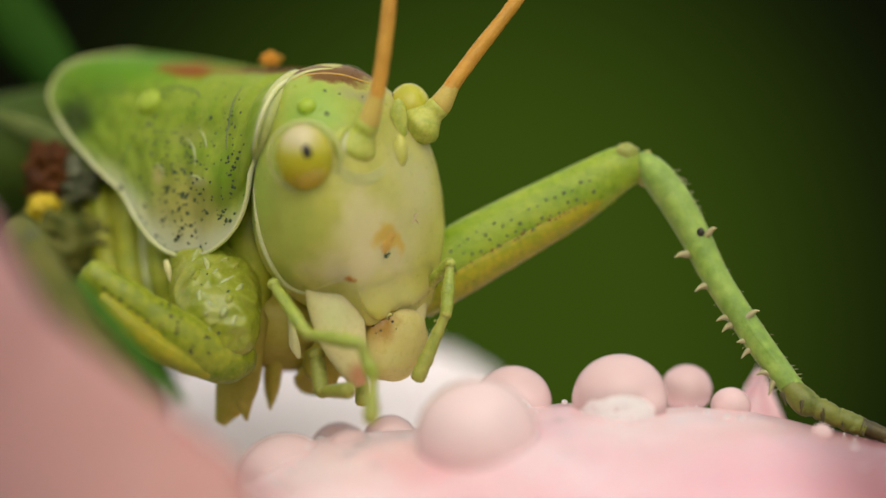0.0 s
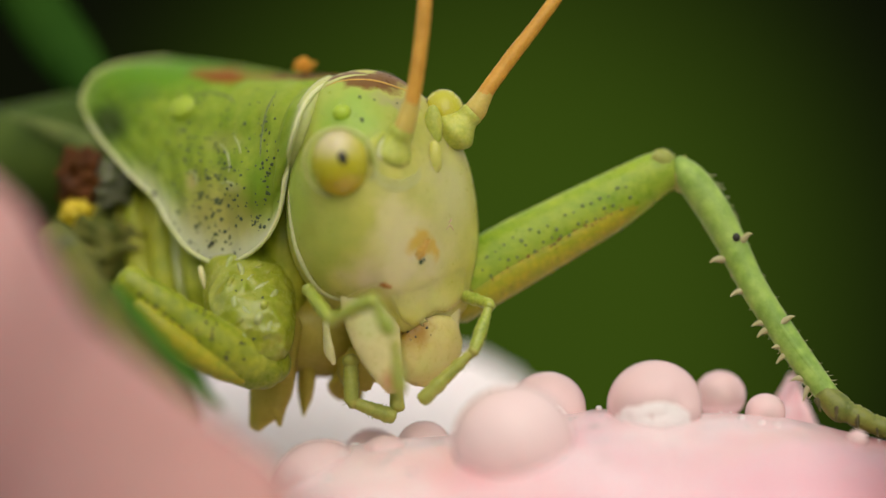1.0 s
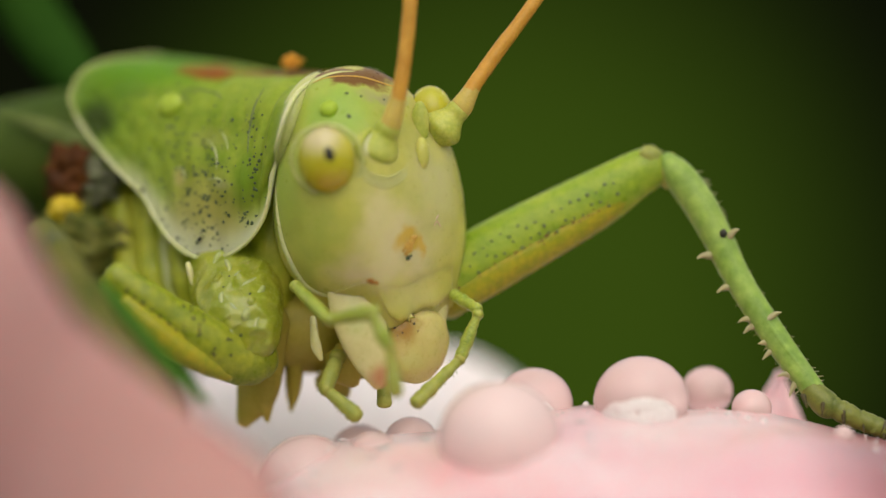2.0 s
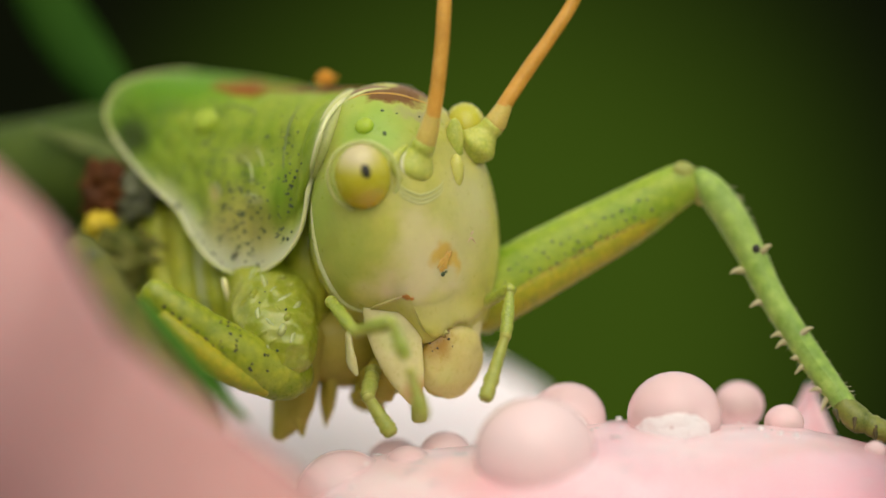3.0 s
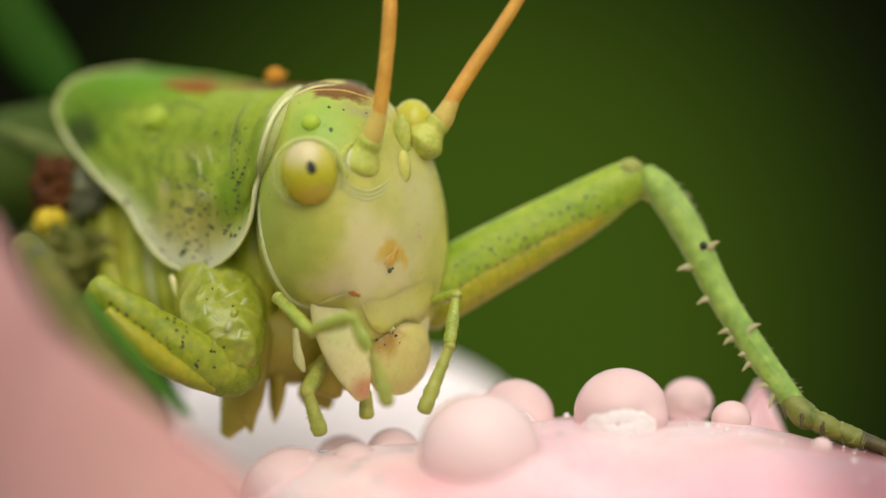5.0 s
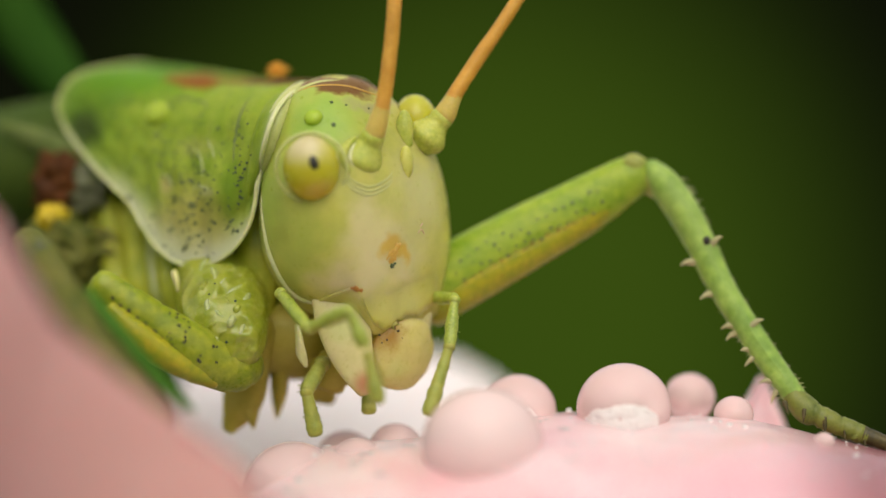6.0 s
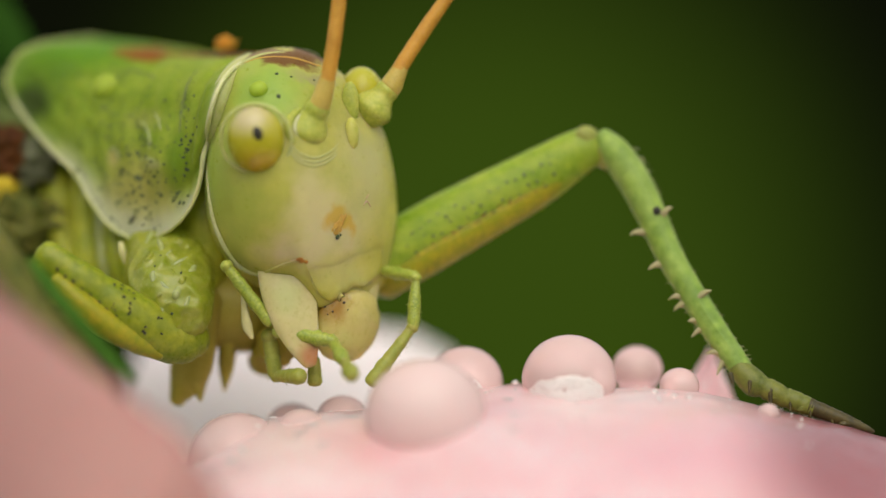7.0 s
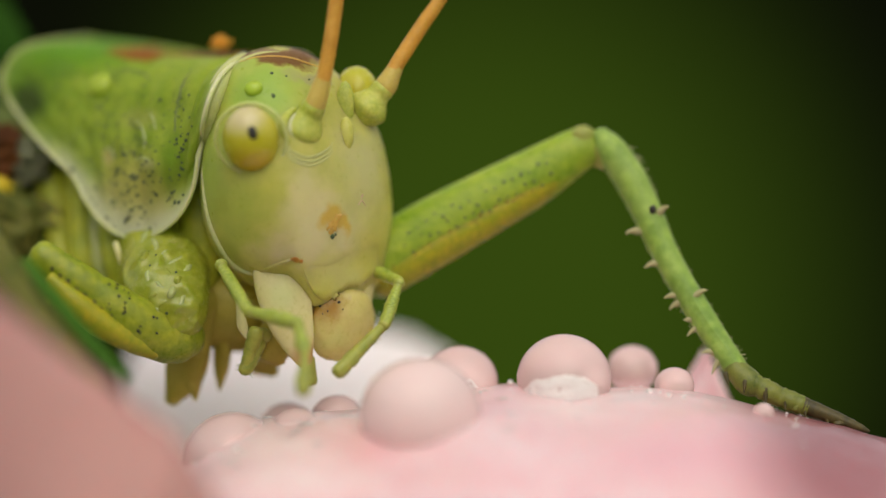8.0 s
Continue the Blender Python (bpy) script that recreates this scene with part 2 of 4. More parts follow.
M_HINGE = skin("dark_hinge", (0.32, 0.12, 0.02), (0.46, 0.22, 0.04), rough=0.4, sss=0.2)
M_CLYP = skin("clypeus_cuticle", (0.46, 0.475, 0.11), (0.60, 0.58, 0.20), rough=0.32, sss=0.42, grain=700, bump=0.25, spec=0.3, mottle=0.3, coat=0.1)
M_SPINE = skin("spine_cuticle", (0.30, 0.28, 0.13), (0.46, 0.42, 0.24), rough=0.4, sss=0.2)
M_SPECK = skin("dark_speckle", (0.035, 0.06, 0.025), (0.08, 0.12, 0.045), rough=0.5, sss=0.0, bump=0.0)
M_FAINT = skin("faint_speckle", (0.09, 0.13, 0.035), (0.15, 0.20, 0.06), rough=0.5, sss=0.0, bump=0.0)
M_TARSUS = skin("tarsus_cuticle", (0.08, 0.12, 0.015), (0.27, 0.29, 0.055), rough=0.45, sss=0.15, grain=2500, mottle=0.3)
M_CLAW = skin("claw_cuticle", (0.03, 0.03, 0.01), (0.17, 0.14, 0.04), rough=0.45, sss=0.1, grain=3500, mottle=0.5)
M_BROWN = skin("brown_joint", (0.06, 0.022, 0.005), (0.20, 0.075, 0.014), rough=0.6, sss=0.1, spec=0.15, mottle=0.5)
M_GREYJOINT = skin("grey_membrane", (0.07, 0.08, 0.045), (0.18, 0.19, 0.11), rough=0.5, sss=0.3, spec=0.2)
M_CRUMB = skin("pollen_crumb", (0.52, 0.20, 0.01), (0.75, 0.36, 0.04), rough=0.6, sss=0.3, grain=3000, bump=0.8)
M_STAIN = skin("orange_stain", (0.50, 0.31, 0.05), (0.66, 0.47, 0.13), rough=0.4, sss=0.3, grain=4000, mottle=0.3)
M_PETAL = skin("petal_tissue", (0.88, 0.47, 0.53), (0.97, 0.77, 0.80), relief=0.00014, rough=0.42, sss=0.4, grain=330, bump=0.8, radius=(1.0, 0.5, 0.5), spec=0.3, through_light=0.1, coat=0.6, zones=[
    # second zone: lens vignette painted in at the petal's right end
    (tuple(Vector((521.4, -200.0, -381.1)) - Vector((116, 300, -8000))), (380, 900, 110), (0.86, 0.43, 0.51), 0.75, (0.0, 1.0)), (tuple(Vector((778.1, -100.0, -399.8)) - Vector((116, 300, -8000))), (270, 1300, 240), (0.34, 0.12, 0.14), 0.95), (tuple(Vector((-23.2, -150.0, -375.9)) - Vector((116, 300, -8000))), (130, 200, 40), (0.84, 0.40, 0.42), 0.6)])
M_PETALPALE = skin("pale_petal_tissue", (0.98, 0.86, 0.87), (0.99, 0.92, 0.92), rough=0.5, sss=0.1, grain=150, bump=0.15, radius=(1.0, 0.6, 0.6), spec=0.3)
# colour and lower-left zone darkened to paint the lens vignette into this petal
M_PETALVIGNETTE = skin("vignetted_petal_tissue", (0.47, 0.25, 0.24), (0.61, 0.34, 0.32), rough=0.5, sss=0.4, grain=120, bump=0.15, radius=(1.0, 0.5, 0.5), spec=0.3, zones=[
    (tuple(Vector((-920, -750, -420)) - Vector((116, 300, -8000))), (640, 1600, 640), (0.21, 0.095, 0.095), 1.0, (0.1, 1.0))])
M_STEM = skin("stem_tissue", (0.06, 0.12, 0.02), (0.12, 0.2, 0.04), rough=0.5, sss=0.1, grain=300)
# pink petal light inside the drops is put into the water's colour
M_WATER = water("petal_water", (1.0, 0.79, 0.77), 0.50)
M_TINTED = water("tinted_petal_water", (1.0, 0.80, 0.79), 0.33)
M_SKYBAND = water("refracted_sky_band", (0.98, 0.96, 0.95), 0.25, 0.9)
M_DEW = water("dew_water", (0.97, 0.95, 0.94), 0.4)
M_BEAD = water("greenish_water", (0.60, 0.78, 0.08), 0.5)


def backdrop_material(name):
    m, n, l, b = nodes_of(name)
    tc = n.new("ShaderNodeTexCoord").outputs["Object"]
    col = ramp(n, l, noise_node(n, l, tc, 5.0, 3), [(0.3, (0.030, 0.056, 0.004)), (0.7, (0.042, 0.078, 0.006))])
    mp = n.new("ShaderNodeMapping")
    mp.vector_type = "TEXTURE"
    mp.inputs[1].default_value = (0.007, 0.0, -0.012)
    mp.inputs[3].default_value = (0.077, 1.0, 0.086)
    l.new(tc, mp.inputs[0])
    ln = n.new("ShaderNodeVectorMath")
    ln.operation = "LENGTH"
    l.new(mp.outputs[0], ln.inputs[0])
    # lens vignette painted in: near black away from the middle
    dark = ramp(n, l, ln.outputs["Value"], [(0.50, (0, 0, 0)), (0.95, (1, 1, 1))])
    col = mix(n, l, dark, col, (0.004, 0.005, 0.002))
    # foliage brightness is emitted, standing in for daylight on it
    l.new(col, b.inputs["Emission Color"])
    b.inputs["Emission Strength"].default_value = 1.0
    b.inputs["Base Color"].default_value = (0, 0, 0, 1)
    b.inputs["Roughness"].default_value = 1.0
    b.inputs["Specular IOR Level"].default_value = 0.0
    return m


M_BACK = backdrop_material("self_lit_foliage")
M_GROUND = skin("meadow_ground", (0.02, 0.045, 0.008), (0.06, 0.11, 0.02), rough=0.9, sss=0.0, grain=6.0, bump=0.5)


# ---- mesh helpers: a shape is (vertices in design units, faces) ----
def spline(points, per=6):
    """Points and radii smoothed by Catmull-Rom."""
    p = np.array(points, float)
    ext = np.vstack([2 * p[0] - p[1], p, 2 * p[-1] - p[-2]])
    out = []
    for i in range(1, len(p)):
        a, b, c, d = ext[i - 1], ext[i], ext[i + 1], ext[i + 2]
        for k in range(per):
            t = k / per
            out.append(0.5 * (2 * b + (c - a) * t + (2 * a - 5 * b + 4 * c - d) * t * t + (3 * b - a - 3 * c + d) * t ** 3))
    out.append(p[-1])
    return np.array(out)


def tube(points, radii, n=16, flat=1.0, hint=(0, 0, 1), per=6, cap=True, wob=0.0, seed=0):
    """A limb along points. flat: ratio of the thickness across the hint to that along it."""
    data = spline([(*p, r) for p, r in zip(points, radii)], per)
    p, r = data[:, :3], np.maximum(data[:, 3], 0.4)
    rng = np.random.RandomState(seed)
    tang = np.gradient(p, axis=0)
    tang /= np.linalg.norm(tang, axis=1)[:, None]
    verts, faces = [], []
    for i in range(len(p)):
        h = np.array(hint, float)
        h = h - tang[i] * h.dot(tang[i])
        h /= np.linalg.norm(h) + 1e-9
        s = np.cross(tang[i], h)
        k = 1 + wob * rng.randn()
        for j in range(n):
            a = 2 * math.pi * j / n
            verts.append(p[i] + r[i] * k * (math.cos(a) * h + flat * math.sin(a) * s))
    m = len(p)
    for i in range(m - 1):
        for j in range(n):
            k = (j + 1) % n
            faces.append((i * n + j, i * n + k, i * n + n + k, i * n + n + j))
    if cap:
        for end, ring, sgn in ((0, 0, -1), (m - 1, (m - 1) * n, 1)):
            c = len(verts)
            verts.append(p[end] + sgn * tang[end] * r[end] * 0.55)
            mid = len(verts)
            for j in range(n):
                verts.append(p[end] + (np.array(verts[ring + j]) - p[end]) * 0.72 + sgn * tang[end] * r[end] * 0.4)
            for j in range(n):
                k = (j + 1) % n
                a, b = (ring + j, ring + k), (mid + j, mid + k)
                faces.append((a[1], a[0], b[0], b[1]) if sgn < 0 else (a[0], a[1], b[1], b[0]))
                faces.append((b[1], b[0], c) if sgn < 0 else (b[0], b[1], c))
    return verts, faces


def blob(centre, size, rot=None, nu=20, nv=14, rough=0.0, seed=0, power=1.0, folds=0.0):
    """A rounded lump; size is three half axes, rot a 3x3 basis."""
    rot = np.eye(3) if rot is None else np.array(rot)
    rng = Vector((seed * 7.1, seed * 3.3, 1.7))
    verts, faces = [], []
    for i in range(nv + 1):
        th = math.pi * i / nv
        for j in range(nu):
            ph = 2 * math.pi * j / nu
            v = np.array([math.sin(th) * math.cos(ph), math.sin(th) * math.sin(ph), math.cos(th)])
            v = np.sign(v) * np.abs(v) ** power
            if rough:
                v = v * (1 + rough * noise.noise(Vector(v) * 2.2 + rng) + 0.5 * rough * noise.noise(Vector(v) * 5.1 + rng))
            if folds:
                w = Vector(v) * 2.6 + rng
                v = v * (1 + folds * (1 - 2.4 * abs(noise.noise(w))) + 0.6 * folds * (1 - 2.4 * abs(noise.noise(w * 2.3))))
            verts.append(np.array(centre) + (v * np.array(size)) @ rot)
    for i in range(nv):
        for j in range(nu):
            k = (j + 1) % nu
            faces.append((i * nu + j, (i + 1) * nu + j, (i + 1) * nu + k, i * nu + k))
    return verts, faces


def sheet(fn, nu, nv, thick=0.0, close_u=False):
    """A surface fn(u, v) over the unit square, with a back side thick units behind along its normal."""
    g = np.array([[fn(i / nu, j / nv) for j in range(nv + 1)] for i in range(nu + 1)], float)
    du, dv = np.gradient(g, axis=0), np.gradient(g, axis=1)
    nor = np.cross(du, dv)
    nor /= np.linalg.norm(nor, axis=2)[:, :, None] + 1e-9
    verts = list(g.reshape(-1, 3))
    w = nv + 1
    faces = [(i * w + j, (i + 1) * w + j, (i + 1) * w + j + 1, i * w + j + 1) for i in range(nu) for j in range(nv)]
    if thick:
        o = len(verts)
        verts += list((g - nor * thick).reshape(-1, 3))
        faces += [(o + d, o + c, o + b, o + a) for a, b, c, d in faces[:nu * nv]]
        rim = [i * w for i in range(nu + 1)] + [nu * w + j for j in range(1, w)] + [i * w + nv for i in range(nu - 1, -1, -1)] + [j for j in range(nv - 1, 0, -1)]
        for a, b in zip(rim, rim[1:] + rim[:1]):
            faces.append((b, a, o + a, o + b))
    return verts, faces


def join(*shapes):
    verts, faces = [np.zeros(3)] * 0, []
    for v, f in shapes:
        o = len(verts)
        verts += list(v)
        faces += [tuple(i + o for i in x) for x in f]
    return verts, faces


def part(name, shape, material, parent=None, label="", origin=None):
    """One smooth mesh object; under a parent the vertices count from the parent thing's base."""
    o = np.array(origin if origin is not None else (0, 0, 0), float)
    me = bpy.data.meshes.new(name)
    v = (np.array(shape[0], float) - o) * U
    me.from_pydata([tuple(x) for x in v], [], [tuple(f) for f in shape[1]])
    bm = bmesh.new()
    bm.from_mesh(me)
    if name != "pronotum":
        bmesh.ops.remove_doubles(bm, verts=bm.verts, dist=0.5e-6)
    bmesh.ops.recalc_face_normals(bm, faces=bm.faces)
    bm.to_mesh(me)
    bm.free()
    for p in me.polygons:
        p.use_smooth = True
    me.materials.append(material)
    ob = new(name, me)
    if parent is not None:
        ob.parent = parent
    else:
        ob.location = Vector(o) * U
    return tagged(ob, label) if label else ob


def pale_edge(ob, values):
    """Stores how close each vertex lies to the margin, for the margin's pale pigment."""
    ob.data.attributes.new("edge", "FLOAT", "POINT").data.foreach_set("value", values[:len(ob.data.vertices)])


def cparts(name, shape, material, parent=None, label=""):
    return part(name, shape, material, parent or cricket, label, BASE)


# ---- ground, distance ----
ground_shape = sheet(lambda u, v: ((u - 0.5) * 6e6, (v - 0.5) * 6e6, -8000), 40, 40)
tagged(part("ground", ground_shape, M_GROUND), "dark green meadow ground reaching to the horizon", "ground", kind="structure")


def back_fn(u, v):
    a = (u - 0.5) * 2.4
    return 20000 * math.sin(a), 20000 * math.cos(a), -8200 + 12900 * v


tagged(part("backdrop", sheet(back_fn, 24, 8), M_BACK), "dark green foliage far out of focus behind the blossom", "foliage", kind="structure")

# ---- the blossom ----
flower = new("blossom")
FB = Vector((116, 300, -8000))
flower.location = FB * U
tagged(flower, "wet pale pink blossom with broad curved petals on a green stem", "flower")


def fpart(name, shape, material, label=""):
    return part(name, shape, material, flower, label, FB)


def ridge(x):
    """Crest height of the broad front petal at sideways place x."""
    xs = [-560, -384, -304, -224, -144, -44, 56, 166, 226, 316, 416, 516, 616, 716, 800, 880, 1000]
    zs = [-480, -419, -362, -338, -331, -322, -312, -283, -275, -296, -282, -288, -306, -328, -350, -372, -415]
    return float(np.interp(x, xs, zs))


def petal_z(x, y):
    s = np.mean([ridge(x + k) for k in (-40, -20, 0, 20, 40)])
    d = y - 40
    z = s - (0.0007 * d * d if d < 0 else 0.075 * d + 0.00006 * d * d)
    return z + 9 * noise.noise(Vector((x * 0.006, y * 0.005, 2.2))) + 3.5 * noise.noise(Vector((x * 0.02, y * 0.016, 5.2)))


def front_petal(u, v):
    x = -560 + 1560 * u
    y = -560 + 1460 * v
    y += 60 * math.sin(u * 5) * (1 - v)
    return x, y, petal_z(x, y) - 60 * abs(min(0.0, 2 * u - 1)) ** 6


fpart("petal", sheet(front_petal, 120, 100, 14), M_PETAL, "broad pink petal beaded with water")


def near_petal(u, v):
    # rises towards its free upper edge, curling outwards
    k = [0, 0.2, 0.4, 0.55, 0.7, 0.85, 1]
    ex = np.interp(u, k, [-1000, -790, -690, -592, -455, -310, -240])
    ez = np.interp(u, k, [300, 165, 70, -96, -215, -315, -440])
    c = 1 - v
    return ex - 60 * c - 200 * c * c, -600 - 70 * math.sin(math.pi * u) - 240 * math.sin(c * 1.9), ez - 560 * c + 90 * c * c + 12 * noise.noise(Vector((u * 5, v * 4, 9)))


fpart("petal", sheet(near_petal, 60, 30, 16), M_PETALVIGNETTE, "curled pink petal edge standing beside the insect")


def back_petal(u, v):
    x = -560 + 700 * u
    back = np.interp(u, [0, 0.3, 0.6, 0.8, 0.92, 1.0], [-235, -205, -205, -225, -275, -350])
    c = 1 - v
    y = 1150 - 760 * c - 40 * math.sin(math.pi * c) - 220 * max(0.0, u - 0.7)
    return x + 60 * v * (u - 0.5), y, back * v - 440 * c


fpart("petal", sheet(back_petal, 40, 30, 14), M_PETALPALE, "pale, almost white petal behind the mouthparts")


def tilted_petal(u, v):
    """A small pointed petal standing behind the far foot."""
    w = 56 * (1 - v) + 2
    return 588 + (u - 0.5) * 2 * w + 14 * v, 270 + 30 * (u - 0.5) + 36 * v + 14 * math.sin(5 * u), -330 + 102 * v


fpart("petal", sheet(tilted_petal, 16, 16, 8), M_PETAL, "small pointed pink petal tip")


def far_petal(u, v):
    a = radians(-150 + 330 * u)
    r = 330 + 640 * v
    return 200 + r * math.cos(a), 520 + 0.8 * r * math.sin(a), -620 + 150 * math.sin(v * 2.2) * (1 + 0.2 * math.sin(9 * a)) - 60 * v


fpart("petal", sheet(far_petal, 80, 20, 14), M_PETAL)
fpart("receptacle", blob((116, 300, -1000), (380, 380, 420), rough=0.1), M_STEM, "green base of the blossom")
fpart("stem", tube([(116, 300, -1300), (90, 340, -3000), (200, 360, -5500), (116, 300, -8100)], [110, 95, 100, 120], 12), M_STEM, "green upright stem")

# ---- water drops on the petals ----


def drop(place, r, squash=0.94, label="clear round water drop resting on the pink petal", sky_band=0, liquid=M_WATER):
    ob = part("water_drop", blob((0, 0, 0), (r, r, r * squash), nu=44, nv=32), liquid, None, label)
    ob.location = Vector(place) * U
    # white strip modelled in place of the sky refracted low in the drop
    if sky_band:
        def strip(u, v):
            a = radians(-90 + sky_band * (2 * u - 1))
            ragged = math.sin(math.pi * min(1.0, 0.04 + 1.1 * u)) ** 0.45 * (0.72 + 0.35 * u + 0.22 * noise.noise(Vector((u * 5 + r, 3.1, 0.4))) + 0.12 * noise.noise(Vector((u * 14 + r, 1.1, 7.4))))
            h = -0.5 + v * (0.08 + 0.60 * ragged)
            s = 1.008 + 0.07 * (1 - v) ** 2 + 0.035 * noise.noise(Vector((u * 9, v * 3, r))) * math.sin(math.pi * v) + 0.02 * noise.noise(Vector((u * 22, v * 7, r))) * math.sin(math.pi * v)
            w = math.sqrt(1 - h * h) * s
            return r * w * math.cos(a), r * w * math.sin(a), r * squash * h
        part("refraction_band", sheet(strip, 72, 14, 2), M_SKYBAND, ob, "rippled white band standing in for sky refracted at the drop's foot")
    return tagged(ob, label, "water drop", "water drops on the petal")


for place, r, sky_band in [
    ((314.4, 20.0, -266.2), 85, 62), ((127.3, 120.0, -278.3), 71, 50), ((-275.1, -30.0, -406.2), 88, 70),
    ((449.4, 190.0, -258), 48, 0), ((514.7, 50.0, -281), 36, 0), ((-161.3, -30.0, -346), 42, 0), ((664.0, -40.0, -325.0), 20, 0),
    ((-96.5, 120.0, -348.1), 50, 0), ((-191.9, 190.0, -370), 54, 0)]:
    drop(place, r, 0.7 if r == 42 else 0.94, sky_band=sky_band)
drop((58, -150.0, -320), 105, 0.94, "broad pale water drop resting on the pink petal", liquid=M_TINTED)

dew_rng = random.Random(21)
dew = []
for k in range(90):
    x, y = dew_rng.uniform(-330, 760), dew_rng.gauss(10, 70)
    r = dew_rng.choice([1.2, 1.5, 2, 2.6, 3.4, 6])
    dew.append(blob((x, y, petal_z(x, y) + 0.3 * r), (r, r, r * 0.8), nu=8, nv=6))
for k in range(30):
    x, y = dew_rng.uniform(-330, 740), dew_rng.uniform(-260, 60)
    r = dew_rng.choice([3, 4, 5, 6, 8])
    dew.append(blob((x, y, petal_z(x, y) + 0.02 * r), (r * dew_rng.uniform(0.8, 1.8), r, r * 0.26), nu=20, nv=12, rough=0.4, seed=k))
tagged(part("dew", join(*dew), M_DEW), "fine dew beads scattered over the pink petal", "dew", kind="stuff")

# ---- the insect ----
cricket = new("bush_cricket")
cricket.location = BASE * U
tagged(cricket, "green bush cricket with orange antennae feeding on the wet blossom", "insect")


def frame_of(yaw, roll, pitch):
    """Forward, right and up of a body part that faces yaw degrees to the side of the viewer."""
    s, c = math.sin(radians(yaw)), math.cos(radians(yaw))
    f = np.array([s, -c, 0.0])
    r = np.array([-c * math.cos(radians(roll)), -s * math.cos(radians(roll)), -math.sin(radians(roll))])
    u = np.cross(r, f)
    b = radians(pitch)
    return math.cos(b) * f - math.sin(b) * u, r, math.cos(b) * u + math.sin(b) * f


def onto(ob, place, lift=0.0):
    """The place on ob's front surface over which a mark at this place lies, and the surface's normal there."""
    if ob.name not in TREES:
        TREES[ob.name] = BVHTree.FromPolygons([v.co / U + BASE for v in ob.data.vertices], [tuple(p.vertices) for p in ob.data.polygons])
    hit, nor, _, _ = TREES[ob.name].ray_cast(Vector((place[0], -3000, place[2])), Vector((0, 1, 0)))
    if hit is None:
        return None, None
    if nor.y > 0:
        nor = -nor
    return np.array(hit + nor * lift), np.array(nor)


def line_on(ob, places, radius, lift=0.0, n=8):
    """A raised line over the surface of ob."""
    pts = [onto(ob, p, lift)[0] for p in spline(places, 5)]
    pts = [p for p in pts if p is not None]
    last = max(1, len(pts) - 1)
    return tube(pts, [radius * (0.2 + 0.8 * math.sin(math.pi * k / last) ** 0.5) for k in range(len(pts))], n, per=2)


def marks_on(ob, spots, lift=0.4):
    """Flat round marks (place, radius) on the surface of ob."""
    out = []
    for p, r in spots:
        c, nor = onto(ob, p, lift)
        if c is not None:
            out.append(blob(c, (r, r * random.uniform(0.7, 1.0), 1.6), orient(nor, (random.uniform(-1, 1), 0.1, random.uniform(-1, 1))), 8, 4))
    return join(*out)


def orient(z, x):
    z = np.array(z, float) / np.linalg.norm(z)
    x = np.array(x, float) - z * np.dot(x, z)
    x /= np.linalg.norm(x)
    return np.array([x, np.cross(z, x), z])


TREES = {}
HF, HR, HU = frame_of(42, 13, 8)
HC = np.array((-181.8, 120.0, 126.3))


def hd(f, r, h):
    """A place in the head's own frame."""
    return HC + f * HF + r * HR + h * HU


def head_fn(u, v):
    th = math.pi * u
    h = 206 * math.cos(th) if th < math.pi / 2 else 236 * math.cos(th)
    up = max(0.0, h / 212)
    e = 2.9 if h > 0 else 3.6
    k = max(0.0, 1 - abs(math.cos(th)) ** e) ** (1 / e)
    a = 2 * math.pi * v
    cx, sx = math.cos(a), math.sin(a)
    chin = min(1.0, max(0.0, (cx - (0.68 if sx > 0 else 0.2)) / (0.17 if sx > 0 else 0.3)))
    chin = chin * chin * (3 - 2 * chin)
    if h < 0:
        k = 1 - (1 - k) * (1 - 0.8 * chin)
    near = h + np.linspace(-55, 55, 9)
    w, l = k * np.interp(near, [-236, -120, 0, 80, 212], [134, 178, 175, 156, 112]).mean(), k * np.interp(near, [-236, -100, 0, 100, 212], [122, 150, 145, 128, 94]).mean()
    fc = np.interp(near, [-212, -100, 40, 140, 212, 260], [0, 6, 4, -14, -44, -66]).mean()
    e = 2 / 2.5
    f, r = l * np.sign(cx) * abs(cx) ** e, w * np.sign(sx) * abs(sx) ** e
    if cx < 0:
        r *= 1 + (0.03 + 0.12 * up) * cx
        f *= 1 - 0.28 * up
    if h < 0:
        notch = math.exp(-((math.remainder(a, 2 * math.pi) - 0.14) / 0.11) ** 2)
        h += chin * (17 * notch - 5) * (-math.cos(th)) ** 4
    if h < -70:
        fc += chin * 30 * ((-h - 70) / 190) ** 1.3
    return hd(fc + f, r, h)


head = cparts("head", sheet(head_fn, 80, 144), M_HEAD, None, "pale green head with a smooth cream face")

# eyes
for sgn in (1, -1):
    c = hd(72, 144, 80) if sgn > 0 else hd(66, -116, 112)
    out = HR * sgn * 0.72 + HF * 0.68
    cparts("eye", blob(c, (59, 50, 46) if sgn > 0 else (50, 46, 40), orient(out, HU), 40, 26), M_EYE, head, "domed yellow compound eye")
    ring = [c + out / np.linalg.norm(out) * 1 + 63 * (math.cos(a) * HU + math.sin(a) * np.cross(out / np.linalg.norm(out), HU)) for a in np.linspace(0, 2 * math.pi, 25)]
    if sgn > 0:
        cparts("eye_rim", tube(ring, [3.5] * 25, 8, per=2, cap=False), M_STRIP, head, "pale ring round the eye")
near_eye = [o for o in head.children if o.name == "eye"][0]
p, nor = onto(near_eye, (-235.9, -20.0, 169.2))
